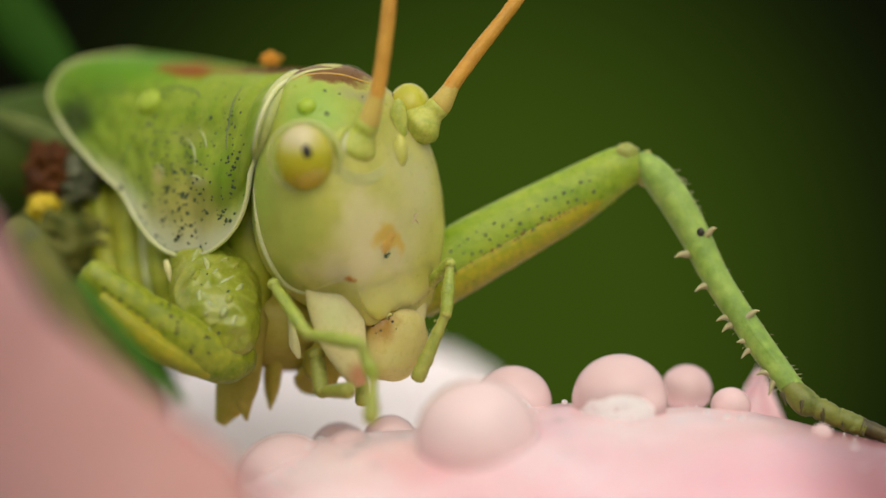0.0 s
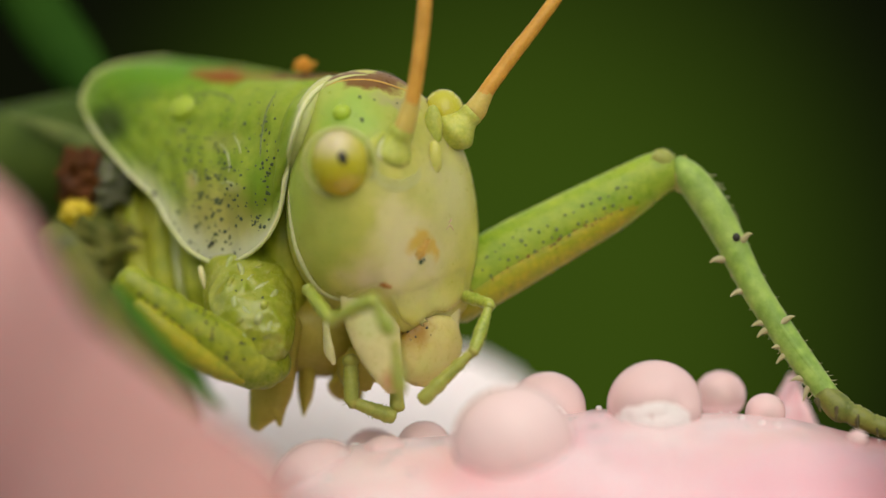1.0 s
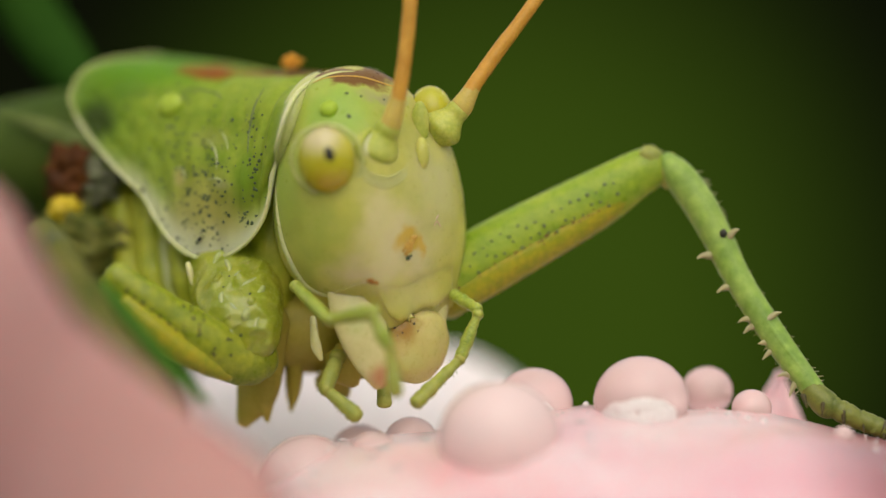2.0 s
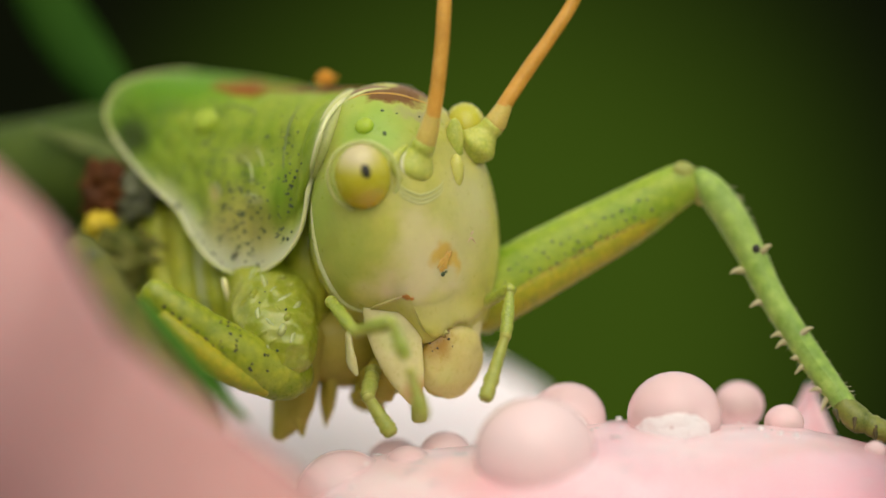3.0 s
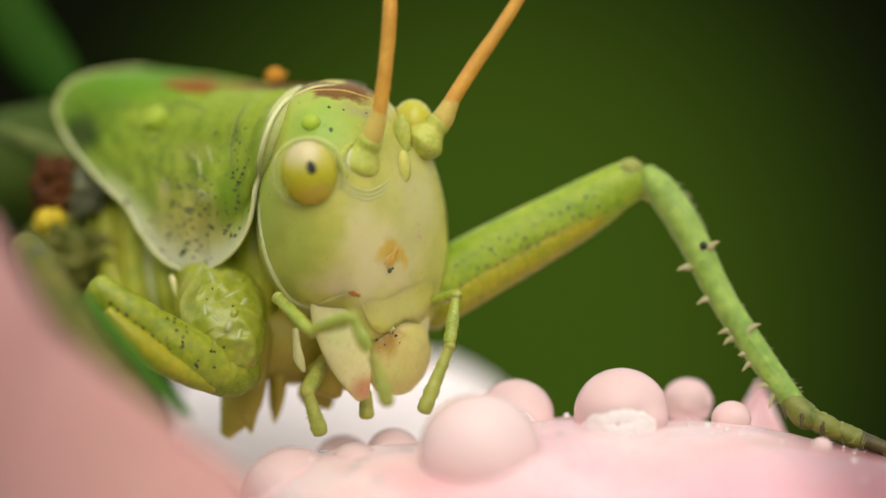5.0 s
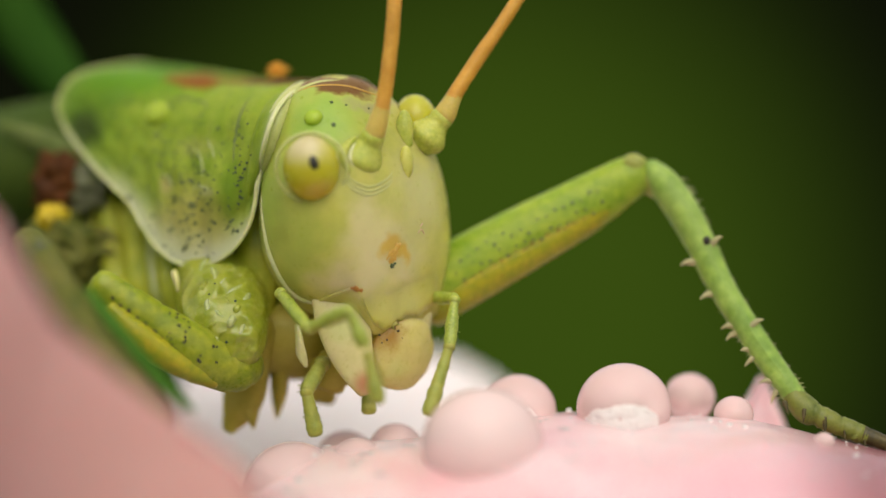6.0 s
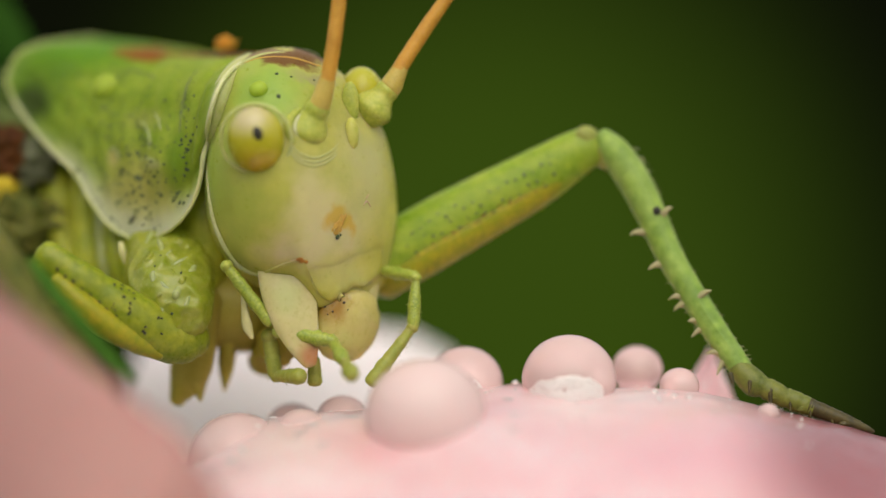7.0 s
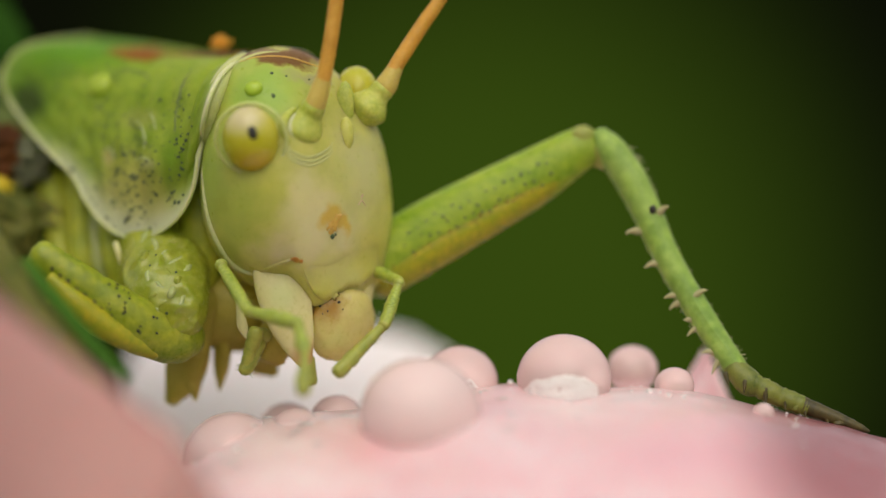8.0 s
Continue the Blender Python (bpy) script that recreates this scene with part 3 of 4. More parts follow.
cparts("pupil_spot", blob(p - nor * 2, (9, 13, 4), orient(nor, (1, 0, 0.3))), M_PUPIL, head, "small black spot on the eye")

# face details
GENA = [(-336.5, 60.0, 193.6), (-339.5, 60.0, 142.9), (-337.5, 60.0, 82.1), (-327.4, 60.0, 21.3), (-308.1, 60.0, -27.4), (-288, 60.0, -57.8), (-268, 60.0, -73), (-248, 60.0, -79), (-234, 60, -79)]
cparts("cheek_rim", line_on(head, GENA, 10, -5), M_RIM, head, "pale raised cheek margin")
cparts("cheek_seam", line_on(head, [(-238, 60.0, -78), (-216.9, 60.0, -68), (-190, 60.0, -58), (-166, 60.0, -51)], 3.2), M_HEAD, head, "fine seam above the jaw")
cparts("collar_rim", line_on(head, [(-302.0, 60.0, 268.6), (-289.9, 60.0, 288.8), (-271.6, 60.0, 305.1), (-247.3, 60.0, 317.2), (-220.9, 60.0, 323.3), (-194.6, 60.0, 324.3)], 4.6, -1.8), M_STRIP, head, "pale front margin over the crown")
cparts("vertex_line", line_on(head, [(-287.8, 60.0, 297.0), (-242.2, 60.0, 312.2), (-186.5, 60.0, 313.2), (-135.8, 60.0, 299.0), (-109.5, 60.0, 292.9)], 2.2, -0.6), M_STAIN, head, "thin orange line across the crown")
p, nor = onto(head, (-96.0, 0.0, 13.0))
cparts("face_stain", join(blob(p - nor * 1.9, (21, 11, 2.6), orient(nor, (0.62, 0, 0.78)), 30, 20, rough=0.55, seed=3), blob(onto(head, (-102.0, 0.0, -2.0))[0] - nor * 1.2, (8, 6, 2), orient(nor, (1, 0, 0.2)), rough=0.3)), M_STAIN, head, "orange-yellow stain on the face")
cparts("scratch", join(line_on(head, [(-55.5, 40.0, 45.4), (-49.4, 40.0, 53.5), (-42.4, 40.0, 43.4)], 1.4), line_on(head, [(-51.5, 40.0, 57.5), (-46.4, 40.0, 65.6)], 1.4)), M_SCRATCH, head, "tiny pinkish scratch")
cparts("speckle", marks_on(head, [((-101.0, 0.0, -12.0), 5), ((-205.0, 0.0, 239.0), 5), ((-210.0, 0.0, 281.0), 3.5), ((-96.0, 0.0, -8.0), 3), ((-184.0, 0.0, 276.0), 2.5), ((-144.0, 0.0, 271.0), 2.5)]), M_SPECK, head, "tiny black dots")
for k in (0, 8, 15):
    cparts("socket_fold", line_on(head, [(x, 0, z - k) for x, z in ((-184, 156), (-168, 138), (-139, 129), (-112, 141), (-96, 161))], 2.6, -1.2), M_STRIP, head)
cparts("socket_rim", line_on(head, [(-162.0, 0.0, 219.0), (-180.0, 0.0, 203.0), (-187.0, 0.0, 183.0), (-182.0, 0.0, 165.0), (-172.0, 0.0, 153.0)], 8, -2.5), M_SCAPE, head, "pale crescent rim of the antenna socket")
cparts("socket_rim", line_on(head, [(-152.0, 0.0, 215.0), (-168.0, 0.0, 201.0), (-174.0, 0.0, 183.0), (-170.0, 0.0, 167.0)], 4, -0.5), M_RIM, head)
cparts("crown_spot", blob(onto(head, (-84, 0, 270))[0] + np.array((0, 6, 0)), (12, 9, 14), rough=0.2), M_GREYJOINT, head, "grey patch between the antennae")
cparts("brow", blob(onto(head, (-80, 0, 226))[0] + np.array((0, 3, 0)), (17, 14, 44), rough=0.05), M_SCAPE, head, "yellowish ridge between the antennae")
cparts("brow_nub", blob(onto(head, (-77, 0, 173))[0] + np.array((0, 3, 0)), (14, 12, 31), rough=0.05), M_CLYP, head, "pale knob below the ridge")
bristles = []
for k in range(26):
    h = 10 - 7 * k + random.uniform(-3, 3)
    b = hd(*[(60, -140, h), (80, -130, h), (40, -148, h)][k % 3])
    bristles.append(tube([b, b + np.array([9, 0, 2.0 - 0.1 * k])], [0.9, 0.4], 5, per=1))
cparts("bristles", join(*bristles), M_RIM, head, "fine short bristles")

# antennae
def antenna(root, elbow, path, rad, stout=1.0):
    d = np.array(elbow) - np.array(root)
    r = np.array(root)
    scape = cparts("antenna_base", tube([r - 0.35 * d, r - 0.1 * d, r + 0.12 * d, r + 0.42 * d, r + 0.6 * d, r + 0.85 * d, np.array(elbow) + 0.05 * d], [k * stout for k in (30, 39, 38, 27, 22, 22, 15)], 24), M_SCAPE, None, "swollen green antenna base")
    cparts("pedicel", tube([np.array(elbow) - 0.15 * d, elbow, path[0], np.array(path[1])], [rad[0] * 1.15, rad[0] * 1.22, rad[1] * 1.12, rad[2] * 0.9], 18), M_PEDICEL, scape, "yellowish second antenna segment")
    ringlets = [np.array(p) for p in path]
    cparts("antenna", tube(ringlets, rad[1:], 14, per=24, wob=0.016), M_ANT, scape, "long orange antenna thread")
    return scape


ant_near = antenna((-154.0, 0.0, 180.0), (-131.0, -20.0, 228.0), [(-123.0, -25.0, 256.0), (-117.0, -30.0, 284.0), (-108.0, -33.0, 353.0), (-100.0, -30.0, 474.0), (-97.0, 0.0, 760.0), (-140.0, 200.0, 1714.0)], [15.5, 14.5, 13.5, 13.5, 13, 10, 5], 0.98)
ant_far = antenna((-39.8, 88.0, 223.3), (-3.0, 84.0, 262.0), [(8.0, 82.0, 280.0), (20.0, 82.0, 300.0), (67.3, 90.0, 364.2), (133.9, 100.0, 450.9), (379.2, 160.0, 788.4), (1325.4, 400.0, 1570.6)], [17, 15, 14, 13.5, 12, 10, 5], 0.98)

# pronotum: arched saddle with deep side lobes
PO = np.array((-213.9, 215.0, 339.7))
PB = np.array([-0.86, 0.50, 0.065])
PR = np.array([-0.52, -0.82, -0.12])
PU = np.array([0.12, -0.03, 0.97])


LOBE_U = [0, 0.05, 0.1, 0.16, 0.22, 0.3, 0.38, 0.46, 0.53, 0.6, 0.67, 0.76, 0.86, 0.94, 1]
LOBE_BACK = [8, 8, 17, 35, 60, 98, 146, 192, 232, 269, 305, 354, 412, 456, 492]
LOBE_DOWN = [185, 227, 267, 299, 324, 346, 353, 341, 316, 278, 234, 207, 166, 130, 96]


def pron_fn(u, v):
    a = v * 2 - 1
    around = np.clip(u + np.linspace(-0.03, 0.03, 7), 0, 1)
    depth = np.interp(around, LOBE_U, LOBE_DOWN).mean()
    reach = np.interp(around, LOBE_U, LOBE_BACK).mean()
    width = np.interp(u, [0, 0.1, 0.3, 0.7, 1], [184, 178, 174, 168, 156])
    low = abs(a) ** 1.5
    c = (1 - low) ** 2.4
    s = math.copysign(math.sqrt(max(0.0, 1 - c * c)), a)
    r = width * np.sign(s) * abs(s) ** 0.6 + np.sign(s) * 16 * low ** 2
    ahead = 8 * math.exp(-u * 7) * max(0.0, 1 - (low / 0.75) ** 2) * (abs(s) ** 0.5)
    p = PO + PB * (u * 505 * (1 - low ** 1.4) + reach * low ** 1.4 - ahead) + PR * r - PU * (depth * low)
    p = p + np.array([-4, -60, 0]) * math.exp(-u * 4) * (math.sin(math.pi * min(1.0, low / 0.8)) ** 0.6 if a > 0 else 0)
    p = p - PU * 9 * c * math.exp(-u * 5)
    if a < 0:
        p = p - PU * 34 * math.exp(-u * 3) * min(1.0, low * 8)
    p = p + PB * 22 * math.sin(math.pi * low) * max(0.0, (u - 0.7) / 0.3)
    saddle = 10 * math.sin(math.pi * min(1, u * 1.6)) if u < 0.62 else -8 * math.sin(math.pi * (u - 0.62) / 0.76)
    groove = 9 * math.exp(-((u - 0.10 - 0.05 * low) / 0.018) ** 2) * (1 - low) ** 0.5 + 6 * math.exp(-((u - 0.42 + 0.1 * low) / 0.03) ** 2)
    swell = 8 * math.exp(-((u - 0.27) / 0.06) ** 2 - ((low - 0.62) / 0.11) ** 2) - 9 * math.exp(-((u - 0.3) / 0.12) ** 2 - ((low - 0.33) / 0.1) ** 2)
    swell += 5 * math.sin(14 * u + 5 * low) * math.exp(-((u - 0.2) / 0.12) ** 2) * math.exp(-((low - 0.4) / 0.25) ** 2)
    swell += (6.5 * noise.noise(Vector((u * 15, low * 4, 3.3))) + 3.6 * noise.noise(Vector((u * 34, low * 11, 7.1)))) * min(1.0, u * 9) * min(1.0, (1 - low) * 7) * min(1.0, low * 4)
    return p - PU * saddle * c + PR * np.sign(s) * (swell - groove * abs(s)) - PU * groove * c


def pron_edge(u, v):
    """1 on the free margins of the shield, falling off inwards."""
    low = abs(v * 2 - 1) ** 1.5
    near = min(290 * (1 - low) / (0.8 + 0.9 * math.sin(math.pi * min(1, max(0, u * 1.1 - 0.1)))), 480 * (1 - u) / 0.7, 480 * u / 0.5 + 2)
    return math.exp(-(near / 27) ** 2) * (1 - 0.88 * max(0.0, min(1.0, (u - 0.6) / 0.3)))


pron = cparts("pronotum", sheet(pron_fn, 100, 110, 5), M_PRON, None, "speckled translucent green pronotum shield")
pale_edge(pron, [pron_edge(i / 100, j / 110) for i in range(101) for j in range(111)] * 2)
edge = [pron_fn(0.0, v) for v in np.linspace(0.02, 0.995, 60)]
low_near = [pron_fn(u, 1.0) for u in np.linspace(0, 1, 70)]
rear = [pron_fn(1.0, v) for v in np.linspace(1, 0, 40)]
low_far = [pron_fn(u, 0.0) for u in np.linspace(1, 0, 30)]
cparts("margin", tube(edge + low_near[1:], [4.6] * 60 + [3.8] * 69, 10, per=1), M_RIM, pron, "pale raised margin")
cparts("margin", tube(rear + low_far[1:], [2.8] * 69, 8, per=1), M_STRIP, pron)


cparts("neck_membrane", tube([pron_fn(0.012, v) + np.array([9, 26, 0]) for v in np.linspace(0.56, 0.97, 30)], [18] * 30, 12, per=1), M_STRIP, pron, "yellow-green fold between head and shield")
rng = random.Random(4)
dots = []
for k in range(250):
    x, z = rng.gauss(310, 50), rng.gauss(325, 74)
    dots.append(((x - 784, 0, 441 - z), rng.choice([1.2, 1.4, 1.8, 2.2, 2.6, 3.4])))
for k in range(46):
    z = rng.uniform(170, 400)
    dots.append(((rng.gauss(414 - 0.0009 * (z - 260) ** 2, 9) - 784, 0, 441 - z), rng.choice([1.3, 1.8, 2.4, 3.0])))
for k in range(26):
    dots.append(((rng.gauss(250, 60) - 784, 0, 441 - rng.gauss(210, 40)), rng.choice([1.3, 1.8, 2.4, 3.0])))
cparts("speckle", marks_on(pron, [((x * 1.03, y, z * 1.03), r * 1.2) for (x, y, z), r in dots]), M_SPECK, pron, "dark green speckles")
cparts("speckle", marks_on(pron, [((-598.0, 210.0, 113.1), 6), ((-482.7, 130.0, 22.6), 4.5)], 2), M_PUPIL, pron, "black dot on the margin")
cparts("fold_line", line_on(pron, [(-365.6, 120.0, 298.9), (-382.0, 120.0, 262.9), (-390.3, 120.0, 216.7), (-392.3, 120.0, 175.6)], 2.4, -0.4), M_FAINT, pron)
cparts("fold_line", line_on(pron, [(-539.6, 150.0, 292.5), (-500.3, 150.0, 300.8), (-459.0, 150.0, 292.5), (-446.6, 150.0, 278.1)], 2.2, -0.6), M_FAINT, pron)

for pts in ([(-480.7, 140.0, 211.5), (-460.0, 140.0, 191.9), (-451.8, 140.0, 166.1), (-453.9, 140.0, 140.3)], [(-447.7, 140.0, 222.8), (-435.3, 140.0, 202.2), (-429.1, 140.0, 178.4)], [(-480.7, 140.0, 126.9), (-458.0, 140.0, 133.1), (-441.5, 140.0, 126.9), (-445.6, 140.0, 110.4)],
            [(-540.8, 160.0, 146.1), (-526.3, 160.0, 154.4), (-515.9, 160.0, 141.9), (-520.1, 160.0, 123.3)]):
    cparts("wrinkle", line_on(pron, pts, 4.0, -2.6), M_FOLD, pron)

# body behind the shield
cparts("abdomen", tube([(-494.8, 400.0, 121.0), (-713.5, 480.0, 198.3), (-961.7, 620.0, 172.1), (-1413.0, 860.0, 132.5), (-1837.8, 1060.0, 75.5)], [110, 120, 120, 110, 50], 24), M_ABDOMEN, None, "green abdomen darkened for shade and vignette")
thorax = cparts("thorax", blob(np.array((-496.9, 420.0, 23.0)), (200, 150, 170), rough=0.1), M_THORAX, None, "yellow-green folded thorax side")
for c, size in [((-475.3, 260.0, -30.7), (48, 30, 70)), ((-351.1, 172.0, 1.0), (44, 40, 140))]:
    cparts("side_plate", blob(np.array(c), size, rough=0.12, seed=int(size[0]), power=0.8), M_THORAX, thorax)
for x, r, d, bow in [(-628, 20, 345, 10), (-596, 24, 322, 16), (-552, 22, 292, 8), (-528, 8, 270, 9), (-498, 22, 255, 12), (-470, 7, 232, 14), (-440, 20, 228, 10)]:
    x *= 1 + d / 4446
    cparts("side_plate", tube([(x - bow, d + 30, 130), (x - bow * 0.4, d, 70), (x, d - 6, 0), (x + bow, d - 20, -70), (x + 2.2 * bow, d - 10, -130)], [r * 0.8, r, r * 1.25, r * 1.1, r * 0.6], 14, wob=0.05, seed=int(r)), M_THORAX if r > 12 else M_FOLD, thorax)
cparts("spur", tube([(-504.3, 130, -22.3), (-499.8, 126, -38.7), (-495.5, 124, -61.3)], [5, 6, 2], 10), M_MOUTH, thorax, "small pale spur below the shield")
cparts("wing_joint", blob(np.array((-749.4, 300.0, 145.2)), (34, 30, 42), rough=0.5, seed=5, folds=0.25, nu=40, nv=30), M_BROWN, None, "rusty brown joint")
cparts("joint_membrane", blob(np.array((-698.9, 320.0, 131.9)), (36, 30, 40), rough=0.5, seed=6, folds=0.25, nu=40, nv=30), M_GREYJOINT, None, "greyish joint membrane")
cparts("yellow_spot", blob(np.array((-749.9, 290.0, 81.0)), (27, 24, 26), rough=0.2, seed=7, folds=0.2, nu=40, nv=30), M_SPOT, None, "bright yellow spot")
cparts("midleg_coxa", blob(np.array((-724.0, 330.0, 20)), (78, 60, 64), rough=0.3, seed=8, folds=0.2, nu=40, nv=30), M_MIDLEG, None, "green leg base")
cparts("wing_pad", tube([(-666.1, 300.0, 166.5), (-745.5, 330.0, 210.5), (-829.3, 380.0, 245.3), (-901.8, 420.0, 268.1)], [24, 24, 15, 4], 14, flat=0.4), M_WINGPAD, None, "pale green wing pad edge")
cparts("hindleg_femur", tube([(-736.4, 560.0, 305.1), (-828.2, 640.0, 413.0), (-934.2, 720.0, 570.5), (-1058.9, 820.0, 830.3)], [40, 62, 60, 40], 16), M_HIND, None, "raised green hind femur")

# far foreleg
leg_far = cparts("foreleg_femur", tube([(-56.3, 190.0, -69.9), (68.7, 180.0, 4.2), (224.5, 175.0, 87.3), (307.3, 170.0, 138.1), (346.8, 170.0, 158.8)], [64, 62, 55, 44, 38], 28, flat=0.7), M_LEG, None, "stout green femur with a yellow lower edge")
cparts("yellow_keel", tube([(-40.6, 182.0, -90.6), (68.6, 172.0, -26.0), (224.1, 167.0, 63.3), (306.9, 164.0, 117.2)], [38, 39, 33, 22], 20, flat=0.9), M_YELLOW, leg_far, "yellow lower keel")
rng = random.Random(9)
cparts("speckle", marks_on(leg_far, [((790 + 270 * k / 34 - 784, 0, 441 - (485 - 0.51 * 270 * k / 34 - (38 if k % 2 else 8) + rng.gauss(0, 9))), rng.uniform(2.4, 4.4)) for k in range(35)]), M_FAINT, leg_far, "rows of dark speckles")
keel_far = [o for o in leg_far.children if o.name.startswith("yellow_keel")][0]
cparts("speckle", marks_on(keel_far, [((760 + 290 * k / 40 - 784 + rng.gauss(0, 3), 0, 441 - (502 - 0.535 * 290 * k / 40 + rng.gauss(0, 4))), rng.uniform(1.6, 3.4)) for k in range(41)] + [((770 + rng.uniform(0, 260) - 784, 0, 441 - 520 + rng.uniform(0, 150)), rng.uniform(1.2, 2.2)) for k in range(50)]), M_GAP, leg_far, "brown speckles along the keel")
cparts("knee", join(blob(np.array((336.0, 165.0, 173.2)), (24, 22, 22), rough=0.2), blob(np.array((370.2, 165.0, 148.3)), (20, 20, 32), rough=0.2, seed=2)), M_KNEE, leg_far, "pale brownish knee")
tib_far = cparts("foreleg_tibia", tube([(364.3, 168.0, 164.0), (390.0, 160.0, 136.0), (427.0, 152.0, 84.0), (461.0, 140.0, 21.7), (501.4, 122.0, -60.6), (566.5, 100.0, -162.6), (632.5, 75.0, -255.2)], [20, 29, 31, 28, 25, 24, 21], 22), M_TIBIA, None, "green tibia with pale spines")
cparts("tibia_ridge", tube([(408, 148.0, 140), (448, 134.0, 66), (482, 121.0, -12), (549, 90.0, -134), (620.0, 66.0, -232.0)], [8, 10, 10, 9, 7], 8), M_TIBIA, tib_far, "paler ridge along the tibia")
for a, b in [((443.4, 128.0, -9.3), (420.9, 118.0, -15.4)), ((480.4, 118.0, -65.7), (456.8, 108.0, -76.8)), ((520.1, 106.0, -123.9), (494.7, 98.0, -129.8)), ((524.0, 104.0, -136.1), (504.9, 98.0, -150.2)),
             ((553.7, 96.0, -168.6), (530.3, 88.0, -168.3)), ((559.6, 94.0, -178.7), (538.5, 88.0, -196.8)), ((588.7, 82.0, -223.0), (563.5, 76.0, -226.8)), ((598.6, 80.0, -235.2), (585.3, 72.0, -263.2)),
             ((480.6, 120.0, 26.7), (496.0, 110.0, 37.9)), ((548.9, 90.0, -123.4), (570.6, 84.0, -111.1))]:
    a, b = np.array(a), np.array(b)
    cparts("spine", tube([a + (a - b) * 0.4, a, a * 0.45 + b * 0.55 + np.array([0, 0, 3]), b], [8, 7, 4.5, 1], 8, per=3), M_SPINE, tib_far)
fuzz = []
shin = spline([(402.0, 160.0, 146.1), (434.4, 152.0, 92.0), (463.1, 140.0, 21.7), (501.4, 122.0, -60.6), (566.5, 100.0, -162.6), (632.5, 75.0, -255.2)], 12)
for k in range(110):
    b = shin[rng.randrange(2, len(shin) - 2)]
    side = rng.choice([-1, 1])
    w = np.array([side * 0.86, rng.uniform(-0.5, 0.3), side * 0.42])
    fuzz.append(tube([b + w * 16, b + w * rng.uniform(26, 32) + np.array([2, 0, -5])], [1.0, 0.4], 4, per=1, cap=False))
cparts("bristles", join(*fuzz), M_SPINE, tib_far, "fine pale bristles")
cparts("ear_spot", blob(np.array((467.5, 112.0, 30.8)), (7, 5, 8)), M_PUPIL, tib_far, "dark spot on the tibia")
tarsus = cparts("foreleg_tarsus", tube([(622.3, 75.0, -247.1), (650.5, 66.0, -275.0), (667.5, 64.0, -285.0)], [20, 25, 18], 16), M_TARSUS, None, "dark green segmented foot")
for a, b, r in [((657.0, 62.0, -276.8), (711.2, 58.0, -304.9), 20), ((707.1, 58.0, -300.9), (755.1, 54.0, -320.8), 18), ((749.0, 54.0, -316.8), (864.5, 44.0, -362.6), 16)]:
    a, b = np.array(a), np.array(b)
    cparts("foot_segment", join(tube([a, a * 0.6 + b * 0.4, a * 0.2 + b * 0.8, b], [r * 0.95, r, r * 0.95, r * 0.8] if r > 17 else [r, r * 0.85, r * 0.55, r * 0.2], 16, wob=0.05, seed=int(r)), blob(a * 0.5 + b * 0.5 + np.array([4, -6, -r * 0.5]), (r * 0.8, r * 0.6, r * 0.45), rough=0.3, seed=int(r))), M_CLAW if r < 17 else M_TARSUS, tarsus, "dark mossy foot segment")
for k in range(6):
    a = np.array((606 + 36 * k, 46, -258 - 14 * k))
    cparts("claw", tube([a, a + np.array([rng.uniform(-10, 12), -8, rng.uniform(-34, -16)])], [rng.uniform(4, 7), 1], 6), M_CLAW, tarsus)

# near foreleg
coxa_shape = tube([(-449.0, 330.0, 54.8), (-433.8, 235.0, -9.5), (-416.7, 140.0, -71.2), (-405.2, 80.0, -126.2), (-400.4, 72.0, -176.8), (-397.2, 82.0, -208.8)], [60, 80, 84, 78, 64, 30], 90, flat=0.8, per=18, hint=(1, 0, 0))
folded = []
for v in coxa_shape[0]:
    w = Vector(v) * 0.019
    d = noise.noise(w) * 1.2 + (0.5 - 2.0 * abs(noise.noise(w * 1.3 + Vector((3, 1, 7))))) + 0.35 * (0.5 - 2.0 * abs(noise.noise(w * 2.7)))
    folded.append(np.array(v) + np.array([0.1, -1.0, 0.1]) * 8.5 * d)
coxa = cparts("foreleg_coxa", (folded, coxa_shape[1]), M_COXA, None, "bulging glossy green coxa with wet folds")
# raised creases; every second one pale to paint glints on the wet folds
lumps = random.Random(12)
for k in range(22):
    x, z = -450 + 90 * ((k * 0.618) % 1), -10 - 7.2 * k
    a, h = lumps.uniform(0.5, 2.6), lumps.uniform(7, 17)
    way = [(x + math.cos(a) * h * q + 2.5 * math.sin(2 * q + k), 0.0, z + math.sin(a) * h * q) for q in (-1, -0.4, 0.3, 1)]
    if all(onto(coxa, w)[0] is not None for w in way):
        cparts("crease", line_on(coxa, way, lumps.uniform(2.5, 8.5), lumps.uniform(-4.0, -1.5)), M_FOLD if k % 2 == 0 else M_COXA, coxa, "wet crease, the pale ones painted as glints")
cparts("speckle", marks_on(coxa, [((-384.0, 0.0, -76.0), 3.4), ((-423.0, 0.0, -45.0), 2), ((-398.0, 0.0, -149.0), 3), ((-406.0, 0.0, -171.0), 3.4), ((-414.0, 0.0, -185.0), 2.6), ((-418.0, 0.0, -199.0), 3), ((-396.0, 0.0, -179.0), 2.2), ((-432.0, 0.0, -64.0), 2)]), M_SPECK, coxa, "dark speckles")
fem = cparts("foreleg_femur", tube([(-358, 84, -194), (-398, 50, -195), (-461, 14, -162), (-514, -6, -123), (-566, -24, -83), (-620, -34, -42)], [34, 46, 47, 41, 34, 27], 28, flat=0.75, wob=0.02), M_FEMUR, None, "spotted green femur with a yellow lower edge")
